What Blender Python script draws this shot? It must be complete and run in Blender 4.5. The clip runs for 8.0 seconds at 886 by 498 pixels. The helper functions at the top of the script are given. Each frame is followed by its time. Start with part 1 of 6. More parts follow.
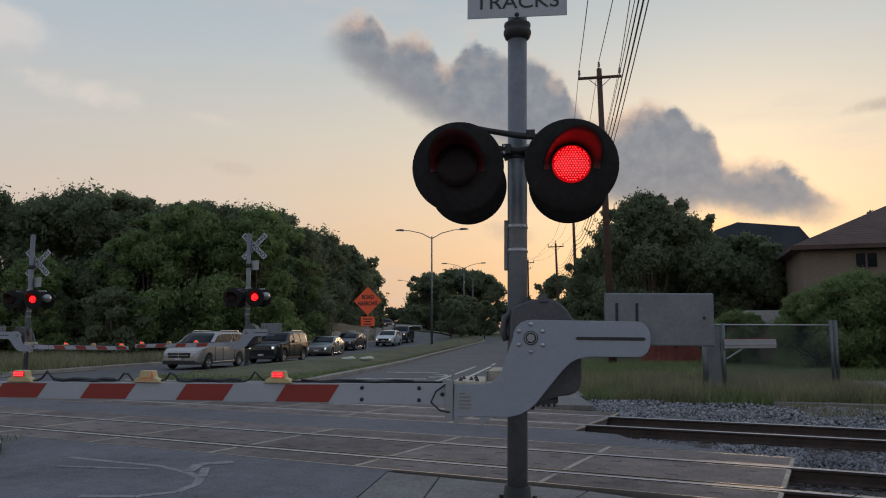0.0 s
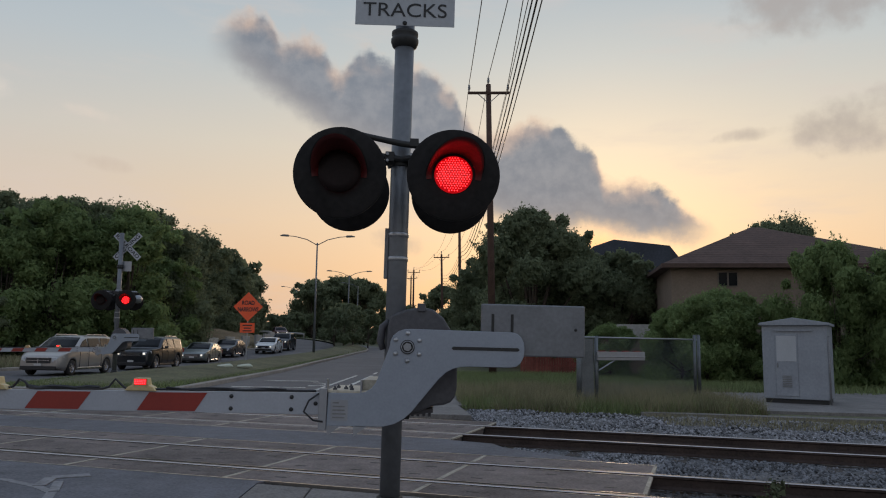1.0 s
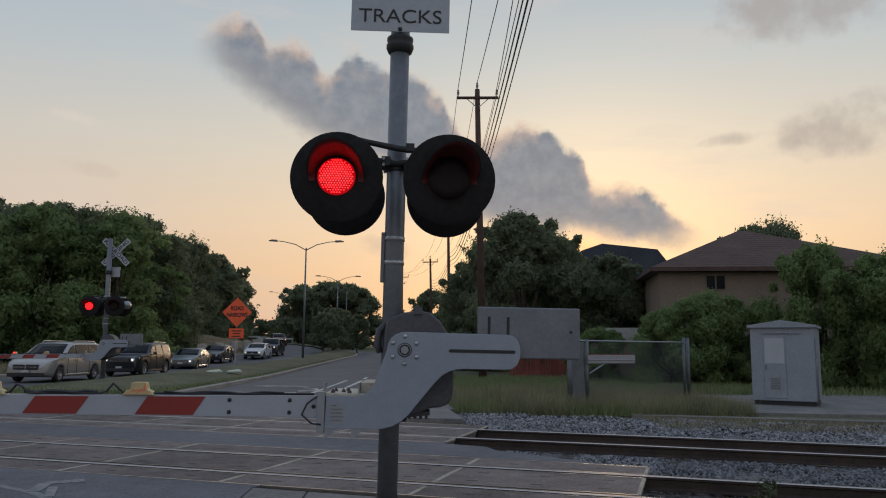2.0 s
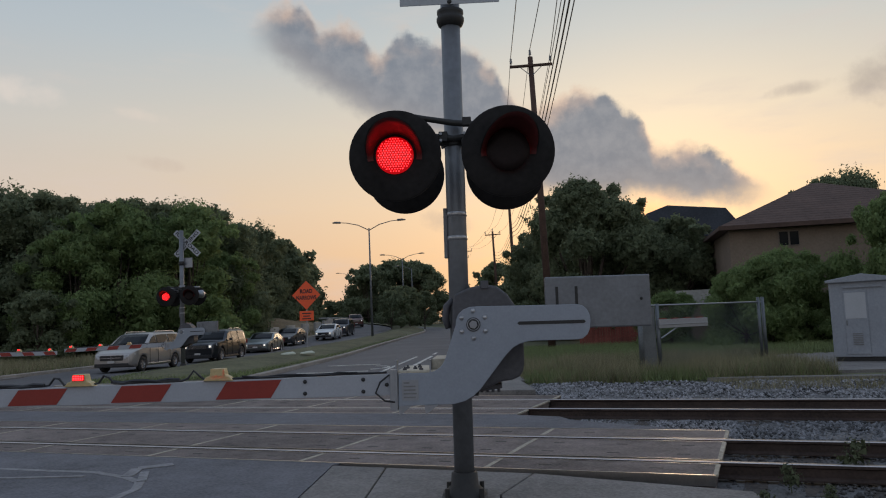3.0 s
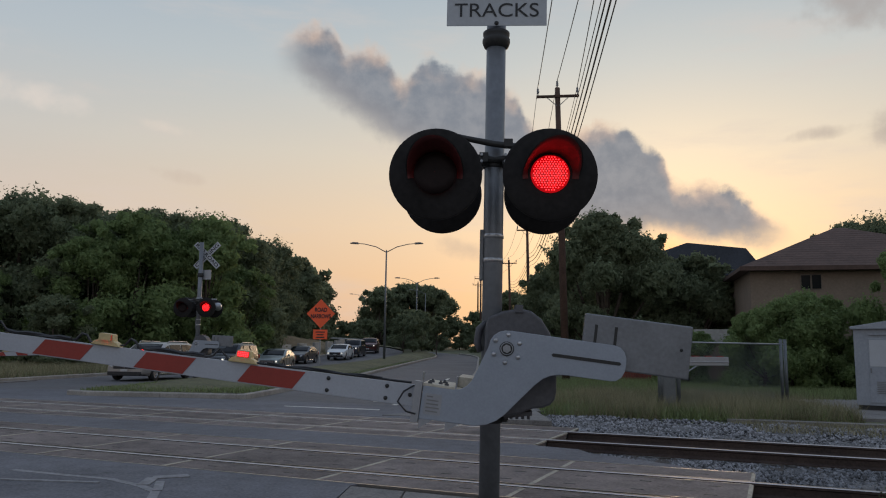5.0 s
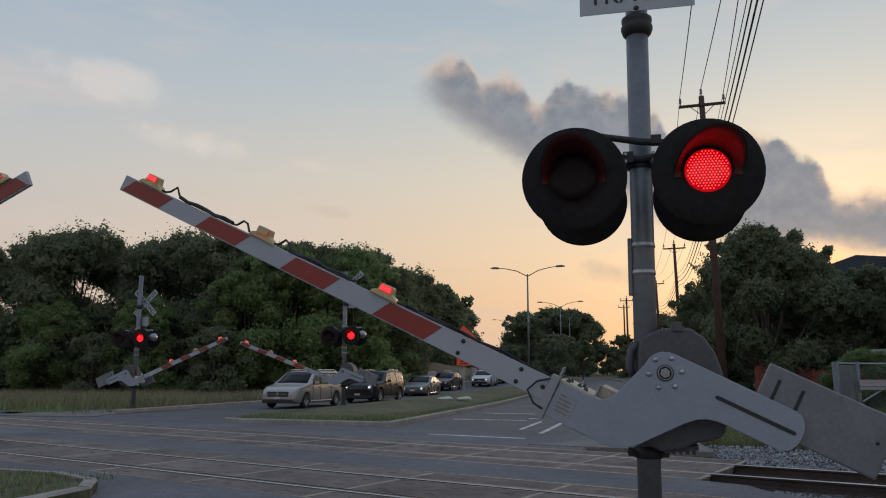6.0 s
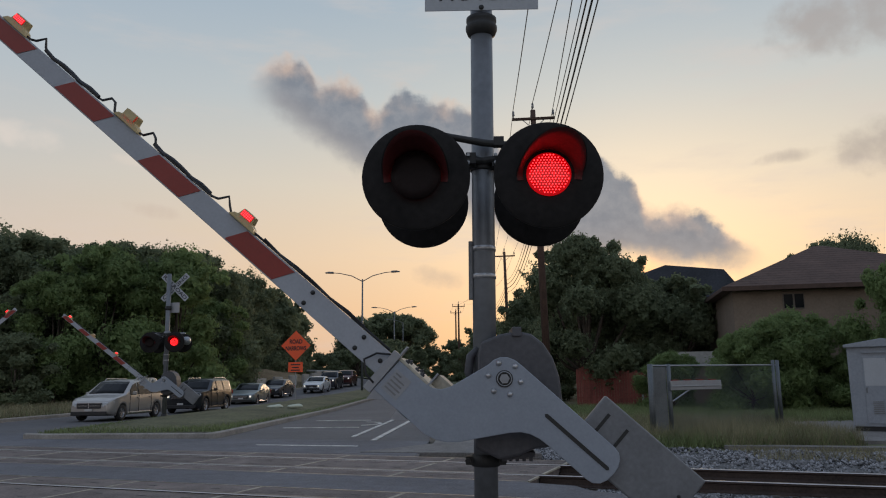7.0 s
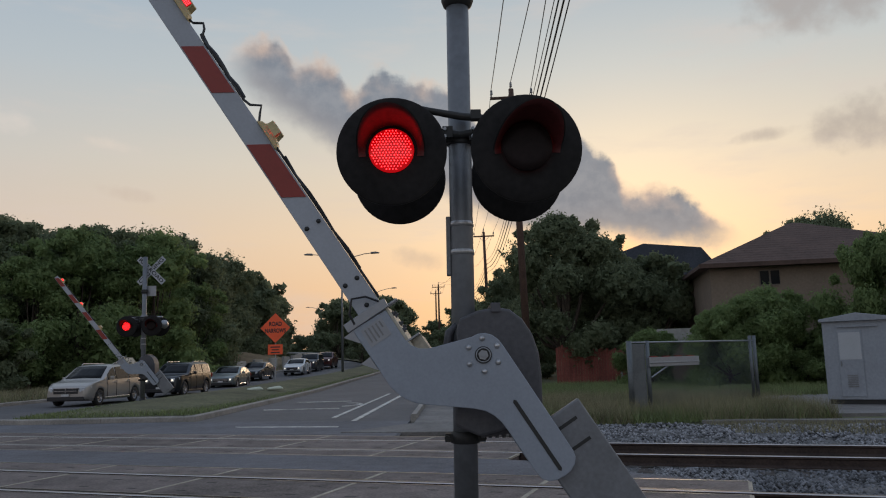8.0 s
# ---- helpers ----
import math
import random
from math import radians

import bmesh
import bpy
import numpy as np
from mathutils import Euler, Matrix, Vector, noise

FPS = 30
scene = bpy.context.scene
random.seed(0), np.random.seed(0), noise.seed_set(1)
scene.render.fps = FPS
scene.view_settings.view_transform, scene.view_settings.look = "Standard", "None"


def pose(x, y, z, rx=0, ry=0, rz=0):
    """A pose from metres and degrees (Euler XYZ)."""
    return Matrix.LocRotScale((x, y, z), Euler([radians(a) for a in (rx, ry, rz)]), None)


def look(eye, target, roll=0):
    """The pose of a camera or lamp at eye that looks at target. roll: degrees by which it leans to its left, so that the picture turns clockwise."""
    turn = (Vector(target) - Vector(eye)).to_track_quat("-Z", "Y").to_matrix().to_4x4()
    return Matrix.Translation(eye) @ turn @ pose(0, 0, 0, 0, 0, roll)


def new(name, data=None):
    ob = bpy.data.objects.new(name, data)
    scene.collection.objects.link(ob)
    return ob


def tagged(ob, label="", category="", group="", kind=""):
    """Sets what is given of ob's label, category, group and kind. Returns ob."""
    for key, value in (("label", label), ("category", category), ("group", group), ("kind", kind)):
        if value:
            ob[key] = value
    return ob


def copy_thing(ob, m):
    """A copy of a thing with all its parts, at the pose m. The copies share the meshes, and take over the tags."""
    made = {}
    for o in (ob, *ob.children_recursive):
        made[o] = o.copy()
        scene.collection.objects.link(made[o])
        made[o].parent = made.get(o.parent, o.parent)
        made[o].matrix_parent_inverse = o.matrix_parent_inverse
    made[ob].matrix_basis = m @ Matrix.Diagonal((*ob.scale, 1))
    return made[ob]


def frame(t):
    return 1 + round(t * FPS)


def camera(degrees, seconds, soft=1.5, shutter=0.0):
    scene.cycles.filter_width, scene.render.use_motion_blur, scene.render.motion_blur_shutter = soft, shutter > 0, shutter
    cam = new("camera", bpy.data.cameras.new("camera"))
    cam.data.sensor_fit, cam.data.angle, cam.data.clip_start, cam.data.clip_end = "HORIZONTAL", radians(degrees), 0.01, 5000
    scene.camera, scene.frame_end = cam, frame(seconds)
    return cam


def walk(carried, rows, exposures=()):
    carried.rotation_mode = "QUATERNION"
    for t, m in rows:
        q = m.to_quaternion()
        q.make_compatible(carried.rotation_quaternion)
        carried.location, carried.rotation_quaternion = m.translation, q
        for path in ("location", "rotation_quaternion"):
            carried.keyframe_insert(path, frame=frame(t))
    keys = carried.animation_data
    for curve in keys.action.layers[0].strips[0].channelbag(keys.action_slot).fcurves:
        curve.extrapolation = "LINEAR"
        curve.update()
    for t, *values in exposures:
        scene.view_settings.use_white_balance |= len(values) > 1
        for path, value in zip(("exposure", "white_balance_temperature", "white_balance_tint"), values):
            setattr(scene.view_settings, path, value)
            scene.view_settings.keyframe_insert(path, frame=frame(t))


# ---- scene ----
cam = camera(60.1, 8.0, soft=1.1)
PATH = [
    (0, (0.273, -7.014, 1.578), (0.011, -5.044, 1.8), -0.1),
    (0.5, (0.326, -6.987, 1.568), (0.29, -5.002, 1.807), 0.4),
    (1, (0.331, -6.962, 1.575), (0.363, -4.978, 1.822), 0.8),
    (1.2, (0.325, -6.964, 1.558), (0.38, -4.98, 1.809), 0.8),
    (2.3, (0.249, -7.032, 1.557), (0.309, -5.05, 1.817), 0.4),
    (2.5, (0.251, -7.015, 1.562), (0.264, -5.029, 1.801), -0.6),
    (3, (0.25, -6.993, 1.566), (0.149, -5.005, 1.76), -2.4),
    (3.5, (0.243, -7.007, 1.56), (0.13, -5.019, 1.745), -1.4),
    (4, (0.212, -6.976, 1.548), (0.181, -4.986, 1.748), 0.8),
    (4.5, (0.123, -6.963, 1.545), (0.124, -4.976, 1.774), 1.4),
    (5, (0.057, -6.91, 1.53), (-0.081, -4.932, 1.792), 0.7),
    (5.2, (0.036, -6.828, 1.531), (-0.222, -4.864, 1.805), 0.3),
    (6.3, (-0.002, -6.163, 1.529), (-0.512, -4.258, 1.863), 0.2),
    (6.5, (-0.017, -6.128, 1.58), (-0.432, -4.199, 1.91), -0.2),
    (7, (-0.063, -5.973, 1.549), (-0.138, -4.003, 1.885), -0.8),
    (7.5, (-0.11, -5.912, 1.53), (-0.039, -3.937, 1.835), -0.3),
    (8, (-0.049, -5.876, 1.523), (-0.072, -3.897, 1.809), -1.6),
]
walk(cam, [(t, look(eye, target, roll)) for t, eye, target, roll in PATH])

# ---- sky and light ----
world = bpy.data.worlds.new("dusk_sky")
scene.world = world
world.use_nodes = True
wn, wl = world.node_tree.nodes, world.node_tree.links
wn.clear()


def wmath(op, a, b=None, c=None):
    n = wn.new("ShaderNodeMath")
    n.operation = op
    for k, v in enumerate((a, b, c)):
        if v is None:
            continue
        if isinstance(v, (int, float)):
            n.inputs[k].default_value = v
        else:
            wl.new(v, n.inputs[k])
    return n.outputs[0]


def wsmooth(v, lo, hi):
    n = wn.new("ShaderNodeMapRange")
    n.interpolation_type = "SMOOTHSTEP"
    wl.new(v, n.inputs[0])
    n.inputs[1].default_value, n.inputs[2].default_value = lo, hi
    return n.outputs[0]


def wnoise(vec, scale, detail, rough=0.55):
    n = wn.new("ShaderNodeTexNoise")
    wl.new(vec, n.inputs["Vector"])
    n.inputs["Scale"].default_value, n.inputs["Detail"].default_value, n.inputs["Roughness"].default_value = scale, detail, rough
    return n.outputs[0]


def wmix(fac, a, b, blend="MIX"):
    n = wn.new("ShaderNodeMix")
    n.data_type, n.blend_type = "RGBA", blend
    for k, v in ((0, fac), (6, a), (7, b)):
        if isinstance(v, (int, float)):
            n.inputs[k].default_value = v
        elif isinstance(v, tuple):
            n.inputs[k].default_value = (*v, 1)
        else:
            wl.new(v, n.inputs[k])
    return n.outputs[2]


SUN_EL, SUN_AZ = 8.0, 12.5
tc = wn.new("ShaderNodeTexCoord").outputs["Generated"]
sep = wn.new("ShaderNodeSeparateXYZ")
wl.new(tc, sep.inputs[0])
deg = 180 / math.pi
az = wmath("MULTIPLY", wmath("ARCTAN2", sep.outputs[0], sep.outputs[1]), deg)
el = wmath("MULTIPLY", wmath("ARCSINE", sep.outputs[2]), deg)
flat = wn.new("ShaderNodeCombineXYZ")
wl.new(az, flat.inputs[0])
wl.new(el, flat.inputs[1])
ae = flat.outputs[0]
sky = wn.new("ShaderNodeTexSky")
sky.sky_type, sky.sun_disc = "NISHITA", False
sky.sun_elevation, sky.sun_rotation = radians(SUN_EL), radians(SUN_AZ)
sky.air_density, sky.dust_density, sky.ozone_density = 1.4, 3.0, 1.5
ramp = wn.new("ShaderNodeValToRGB")
wl.new(wmath("DIVIDE", el, 90.0), ramp.inputs[0])
steps = ((0.0, (0.74, 0.44, 0.26)), (0.045, (0.76, 0.49, 0.30)), (0.10, (0.76, 0.57, 0.40)), (0.16, (0.66, 0.59, 0.49)),
         (0.23, (0.49, 0.53, 0.54)), (0.30, (0.37, 0.45, 0.52)), (0.5, (0.35, 0.45, 0.63)), (1.0, (0.36, 0.47, 0.72)))
while len(ramp.color_ramp.elements) < len(steps):
    ramp.color_ramp.elements.new(0.5)
for e, (p, c) in zip(ramp.color_ramp.elements, steps):
    e.position, e.color = p, (*c, 1)
haze = ramp.outputs[0]
# the veil is duller and bluer away from the sun
away = wsmooth(wmath("ABSOLUTE", wmath("SUBTRACT", az, SUN_AZ + 6)), 18.0, 95.0)
haze = wmix(wmath("MULTIPLY", away, 0.6), haze, (0.345, 0.42, 0.54))
base = wmix(0.010, haze, sky.outputs[0])
# thin streaks
st = wn.new("ShaderNodeMapping")
wl.new(ae, st.inputs[0])
st.inputs["Scale"].default_value, st.inputs["Rotation"].default_value = (0.035, 0.16, 1), (0, 0, radians(24))
streak = wsmooth(wnoise(st.outputs[0], 1.6, 6, 0.6), 0.47, 0.72)
base = wmix(wmath("MULTIPLY", streak, 0.42), base, (0.70, 0.60, 0.54))
# the long grey cloud: its upper and lower edges by azimuth
def wcurve(v, pts):
    n = wn.new("ShaderNodeFloatCurve")
    wl.new(wmath("DIVIDE", wmath("ADD", v, 25.0), 50.0), n.inputs["Value"])
    cv = n.mapping.curves[0]
    pts = [((a + 25) / 50, e / 30) for a, e in pts]
    cv.points[0].location, cv.points[1].location = pts[0], pts[-1]
    for p in pts[1:-1]:
        cv.points.new(*p)
    n.mapping.update()
    return wmath("MULTIPLY", n.outputs[0], 30.0)


n_big, n_small = wnoise(ae, 0.22, 3), wnoise(ae, 0.75, 5, 0.6)
ragged = wmath("ADD", wmath("MULTIPLY", wmath("SUBTRACT", n_big, 0.5), 1.5), wmath("MULTIPLY", wmath("SUBTRACT", n_small, 0.5), 1.7))
el_r = wmath("ADD", el, ragged)
upper = wcurve(az, ((-18, 20.4), (-15.8, 22.7), (-13, 23.3), (-11.7, 21.8), (-10, 22.1), (-8.5, 21.4), (-7.3, 20.0), (-5.6, 21.4), (-3.9, 20.9), (-1.4, 20.4), (1, 19.2), (2.5, 17.0),
                    (4, 15.4), (5.4, 15.6), (7.5, 16.6), (9.5, 16.2), (11, 14.9), (12.3, 14.0), (13.2, 11.9), (15.4, 11.9), (17.8, 10.8), (19, 9.6), (22, 7.6)))
lower = wcurve(az, ((-18, 20.6), (-14.5, 19.4), (-12.8, 18.4), (-10.2, 16.9), (-8.4, 16.0), (-6, 15.0), (0, 12.2), (5, 9.6), (9, 8.6), (12, 8.6), (15, 8.0), (18, 7.8), (22, 8.2)))
below_top = wmath("SUBTRACT", upper, el_r)
above_base = wmath("SUBTRACT", el_r, lower)
span = wmath("MULTIPLY", wsmooth(az, -17.5, -14.0), wmath("SUBTRACT", 1.0, wsmooth(az, 18.0, 22.0)))
cloud = wmath("MULTIPLY", wmath("MULTIPLY", wsmooth(below_top, -0.15, 0.75), wsmooth(above_base, -1.2, 1.3)), span)
rim = wmath("MULTIPLY", wsmooth(below_top, -0.7, 0.15), wmath("SUBTRACT", 1.0, wsmooth(below_top, 0.2, 1.9)))
rim = wmath("MULTIPLY", wmath("MULTIPLY", rim, wsmooth(n_big, 0.36, 0.60)), wmath("MULTIPLY", span, wsmooth(above_base, 0.0, 1.5)))
body = wmix(wsmooth(n_small, 0.30, 0.70), (0.195, 0.22, 0.265), (0.27, 0.285, 0.32))
body = wmix(wmath("MULTIPLY", wmath("SUBTRACT", 1.0, wsmooth(above_base, 0.0, 3.0)), 0.4), body, (0.36, 0.32, 0.31))
base = wmix(wmath("MULTIPLY", cloud, 0.93), base, body)
base = wmix(wmath("MULTIPLY", rim, 0.62), base, (0.72, 0.52, 0.40))
# loose grey clouds and small wisps
for ca, ce, ra, re, amount, tint in ((29.5, 23.2, 8.0, 2.3, 0.62, (0.36, 0.31, 0.29)), (30.0, 15.0, 5.6, 2.1, 0.58, (0.36, 0.31, 0.29)), (23.2, 14.8, 2.4, 0.55, 0.55, (0.40, 0.34, 0.31)),
                                     (-2.6, 7.5, 2.2, 0.9, 0.40, (0.40, 0.34, 0.31)), (-23.4, 12.0, 2.0, 0.6, 0.30, (0.52, 0.40, 0.33)), (-33.5, 16.4, 4.2, 1.0, 0.55, (0.80, 0.70, 0.62)),
                                     (-24.5, 15.3, 1.8, 0.5, 0.4, (0.80, 0.68, 0.58)), (-40.0, 20.0, 5.0, 1.4, 0.5, (0.74, 0.68, 0.64))):
    u = wmath("DIVIDE", wmath("SUBTRACT", az, ca), ra)
    w = wmath("DIVIDE", wmath("ADD", wmath("SUBTRACT", el, ce), wmath("MULTIPLY", u, -0.25 * re if ca > 0 else 0.4 * re)), re)
    r2 = wmath("ADD", wmath("MULTIPLY", u, u), wmath("MULTIPLY", w, w))
    puff = wsmooth(wmath("ADD", wmath("SUBTRACT", 1.0, r2), wmath("ADD", wmath("MULTIPLY", wmath("SUBTRACT", n_small, 0.5), 1.6), wmath("MULTIPLY", wmath("SUBTRACT", n_big, 0.5), 3.0))), -0.3, 1.3)
    base = wmix(wmath("MULTIPLY", puff, amount), base, tint)
# glow round the hidden sun
gx = wmath("POWER", wmath("SUBTRACT", az, SUN_AZ), 2.0)
gy = wmath("POWER", wmath("MULTIPLY", wmath("SUBTRACT", el, SUN_EL - 0.6), 1.6), 2.0)
glow = wmath("POWER", 2.718, wmath("MULTIPLY", wmath("ADD", gx, gy), -0.55))
base = wmix(wmath("MULTIPLY", glow, 0.8), base, (1.6, 0.75, 0.32))
# below the horizon
base = wmix(wsmooth(el, -3.0, 0.0), (0.10, 0.09, 0.08), base)
bg = wn.new("ShaderNodeBackground")
bg.inputs[1].default_value = 1.0
wl.new(base, bg.inputs[0])
wl.new(bg.outputs[0], wn.new("ShaderNodeOutputWorld").inputs[0])

sun_data = bpy.data.lights.new("sun", "SUN")
sun_data.energy, sun_data.angle, sun_data.color = 0.5, radians(12), (1.0, 0.72, 0.48)
sun = new("sun", sun_data)
s_dir = Vector((math.sin(radians(SUN_AZ)) * math.cos(radians(SUN_EL)), math.cos(radians(SUN_AZ)) * math.cos(radians(SUN_EL)), math.sin(radians(SUN_EL))))
sun.matrix_world = look(s_dir * 200, (0, 0, 0))

# ---- materials ----


def material(name, color, rough=0.6, metal=0.0, vary=0.25, grain=40.0, stain=1.2, bump=0.0, spread=0.0, island=False, emit=None, power=0.0, coat=0.0, alpha=None, spec=0.5, thin=0.0):
    """Two scales of variation: fine grain and broad stains; spread: tone shift from piece to piece."""
    m = bpy.data.materials.new(name)
    m.use_nodes = True
    nt = m.node_tree
    b = nt.nodes["Principled BSDF"]
    b.inputs["Roughness"].default_value, b.inputs["Metallic"].default_value = rough, metal
    b.inputs["Specular IOR Level"].default_value = spec
    b.inputs["Coat Weight"].default_value = coat
    if emit:
        b.inputs["Emission Color"].default_value, b.inputs["Emission Strength"].default_value = (*emit, 1), power
    co = nt.nodes.new("ShaderNodeTexCoord").outputs["Object"]

    def nz(scale, detail):
        n = nt.nodes.new("ShaderNodeTexNoise")
        nt.links.new(co, n.inputs["Vector"])
        n.inputs["Scale"].default_value, n.inputs["Detail"].default_value = scale, detail
        return n.outputs[0]

    def mth(op, a, c):
        n = nt.nodes.new("ShaderNodeMath")
        n.operation = op
        for k, v in enumerate((a, c)):
            if isinstance(v, (int, float)):
                n.inputs[k].default_value = v
            else:
                nt.links.new(v, n.inputs[k])
        return n.outputs[0]

    fine, broad, patch = nz(grain, 4), nz(stain, 5), nz(grain / 6, 3)
    tone = mth("ADD", mth("MULTIPLY", mth("SUBTRACT", fine, 0.5), vary * 3.6), mth("MULTIPLY", mth("SUBTRACT", broad, 0.5), vary * 3.0))
    tone = mth("ADD", tone, mth("MULTIPLY", mth("SUBTRACT", patch, 0.5), vary * 2.0))
    if spread:
        if island:
            r = nt.nodes.new("ShaderNodeNewGeometry").outputs["Random Per Island"]
        else:
            r = nt.nodes.new("ShaderNodeObjectInfo").outputs["Random"]
        tone = mth("ADD", tone, mth("MULTIPLY", mth("SUBTRACT", r, 0.5), spread * 2))
    tone = mth("MAXIMUM", mth("ADD", tone, 1.0), 0.05)
    sc = nt.nodes.new("ShaderNodeVectorMath")
    sc.operation = "SCALE"
    sc.inputs[0].default_value = color
    nt.links.new(tone, sc.inputs["Scale"])
    nt.links.new(sc.outputs[0], b.inputs["Base Color"])
    if thin:
        tr = nt.nodes.new("ShaderNodeBsdfTranslucent")
        nt.links.new(sc.outputs[0], tr.inputs["Color"])
        mx = nt.nodes.new("ShaderNodeMixShader")
        mx.inputs[0].default_value = thin
        nt.links.new(b.outputs[0], mx.inputs[1])
        nt.links.new(tr.outputs[0], mx.inputs[2])
        nt.links.new(mx.outputs[0], nt.nodes["Material Output"].inputs[0])
    if alpha is not None:
        b.inputs["Alpha"].default_value = alpha
    if bump:
        bp = nt.nodes.new("ShaderNodeBump")
        bp.inputs["Strength"].default_value, bp.inputs["Distance"].default_value = bump, 0.01
        nt.links.new(fine, bp.inputs["Height"])
        nt.links.new(bp.outputs[0], b.inputs["Normal"])
    return m


M = {}
M["asphalt"] = material("asphalt", (0.120, 0.122, 0.136), 0.75, vary=0.40, grain=26, stain=0.5, bump=0.9, spec=0.25)
M["asphalt_far"] = material("asphalt_worn", (0.112, 0.110, 0.114), 0.75, vary=0.28, grain=20, stain=0.3, bump=0.4, spec=0.25)
M["panel"] = material("crossing_panel_concrete", (0.140, 0.116, 0.108), 0.75, vary=0.50, grain=26, stain=1.1, bump=0.9, spread=0.20, spec=0.3)
M["joint"] = material("joint_strip", (0.34, 0.305, 0.245), 0.7, vary=0.4, grain=25, stain=2)
M["cream"] = material("cream_primer", (0.46, 0.42, 0.34), 0.6, vary=0.25, grain=30, stain=4)
M["rubber"] = material("flangeway_rubber", (0.02, 0.02, 0.02), 0.9, spec=0.05)
M["rail_top"] = material("polished_rail", (0.55, 0.52, 0.50), 0.28, 1.0, vary=0.12)
M["rail_worn"] = material("worn_rail_tread", (0.21, 0.19, 0.18), 0.42, 0.9, vary=0.25, grain=20, stain=3)
M["rust"] = material("rusty_steel", (0.052, 0.035, 0.029), 0.75, 0.2, vary=0.4, grain=30, stain=3, bump=0.4)
M["concrete"] = material("sidewalk_concrete", (0.170, 0.160, 0.152), 0.85, vary=0.36, grain=30, stain=0.9, bump=0.7, spread=0.10)
M["kerb"] = material("kerb_concrete", (0.28, 0.26, 0.235), 0.85, vary=0.25, grain=25, stain=1.0, bump=0.3)
M["ballast_bed"] = material("ballast_bed", (0.10, 0.098, 0.098), 0.9, vary=0.5, grain=30, stain=1.5, bump=1.0)
M["stone"] = material("ballast_stone", (0.172, 0.172, 0.180), 0.85, vary=0.35, grain=30, spread=0.9, island=True)
M["stone_mid"] = material("damp_ballast_stone", (0.105, 0.107, 0.115), 0.8, vary=0.35, grain=30, spread=0.9, island=True)
M["stone_dark"] = material("oily_ballast_stone", (0.065, 0.062, 0.062), 0.85, vary=0.3, grain=30, spread=0.5, island=True)
M["tie"] = material("weathered_tie", (0.06, 0.048, 0.04), 0.9, vary=0.5, grain=30, stain=4, bump=0.6)
M["soil"] = material("grassy_soil", (0.085, 0.090, 0.045), 0.95, vary=0.5, grain=9, stain=0.35, bump=0.5)
M["grass"] = material("grass_blades", (0.155, 0.195, 0.075), 0.7, vary=0.2, grain=2, stain=0.4, spread=0.35, island=True)
M["dry_grass"] = material("dry_grass_blades", (0.235, 0.215, 0.125), 0.8, vary=0.2, grain=2, stain=0.5, spread=0.35, island=True)
M["leaf"] = material("leaf_dark", (0.180, 0.212, 0.125), 0.75, vary=0.12, grain=1.5, stain=0.25, spread=0.22, island=True, spec=0.15, thin=0.5)
M["leaf_light"] = material("leaf_light", (0.195, 0.262, 0.108), 0.75, vary=0.12, grain=1.5, stain=0.25, spread=0.22, island=True, spec=0.15, thin=0.5)
M["weed_leaf"] = material("dusty_weed_leaf", (0.085, 0.100, 0.058), 0.8, vary=0.2, grain=20, stain=3, spread=0.3, island=True, spec=0.1)
M["bark"] = material("bark", (0.075, 0.058, 0.045), 0.95, vary=0.4, grain=20, stain=3, bump=0.8)
M["galv"] = material("galvanised_steel", (0.31, 0.325, 0.35), 0.45, 0.65, vary=0.09, grain=18, stain=2.5, bump=0.08)
M["plate"] = material("painted_aluminium_plate", (0.275, 0.308, 0.362), 0.5, 0.3, vary=0.07, grain=60, stain=1.8, bump=0.05)
M["weight"] = material("bare_steel_slab", (0.175, 0.184, 0.200), 0.5, 0.35, vary=0.16, grain=30, stain=2.5)
M["cast"] = material("cast_housing", (0.20, 0.205, 0.215), 0.6, 0.3, vary=0.2, grain=25, stain=3, bump=0.2)
M["bolt"] = material("zinc_bolt", (0.42, 0.42, 0.43), 0.4, 0.8)
M["black"] = material("matt_black_paint", (0.019, 0.0175, 0.0175), 0.8, vary=0.3, grain=20, stain=4, spec=0.2)
M["mast_steel"] = material("weathered_mast_steel", (0.17, 0.18, 0.195), 0.5, 0.45, vary=0.14, grain=16, stain=2.0, bump=0.08)
M["housing"] = material("dark_cast_cover", (0.085, 0.085, 0.095), 0.6, 0.2, vary=0.2, grain=25, stain=3, bump=0.2)
# plain near-black for dark parts, slots and the backlit light bracket
M["dark"] = material("plain_near_black", (0.02, 0.02, 0.02), 0.6)
M["white_board"] = material("white_reflective_board", (0.35, 0.37, 0.41), 0.45, vary=0.07, grain=50, stain=2.2)
M["red_board"] = material("red_reflective_sheet", (0.25, 0.026, 0.018), 0.4, vary=0.08, grain=50, stain=2.2)
M["sign_white"] = material("white_sign_sheet", (0.40, 0.42, 0.45), 0.5, vary=0.06, grain=30, stain=2)
M["sign_black"] = material("black_sign_ink", (0.02, 0.02, 0.022), 0.6)
M["orange"] = material("fluorescent_orange_sheet", (0.92, 0.115, 0.032), 0.45, vary=0.05)
M["amber"] = material("amber_lamp_case", (0.50, 0.40, 0.20), 0.4, vary=0.15, grain=40)
M["led_red"] = material("lit_red_led", (0.4, 0.01, 0.01), 0.4, vary=0.0, emit=(1.0, 0.016, 0.020), power=9.0)
M["led_glow"] = material("lit_red_lens", (0.25, 0.004, 0.005), 0.3, vary=0.0, emit=(1.0, 0.003, 0.008), power=0.40)
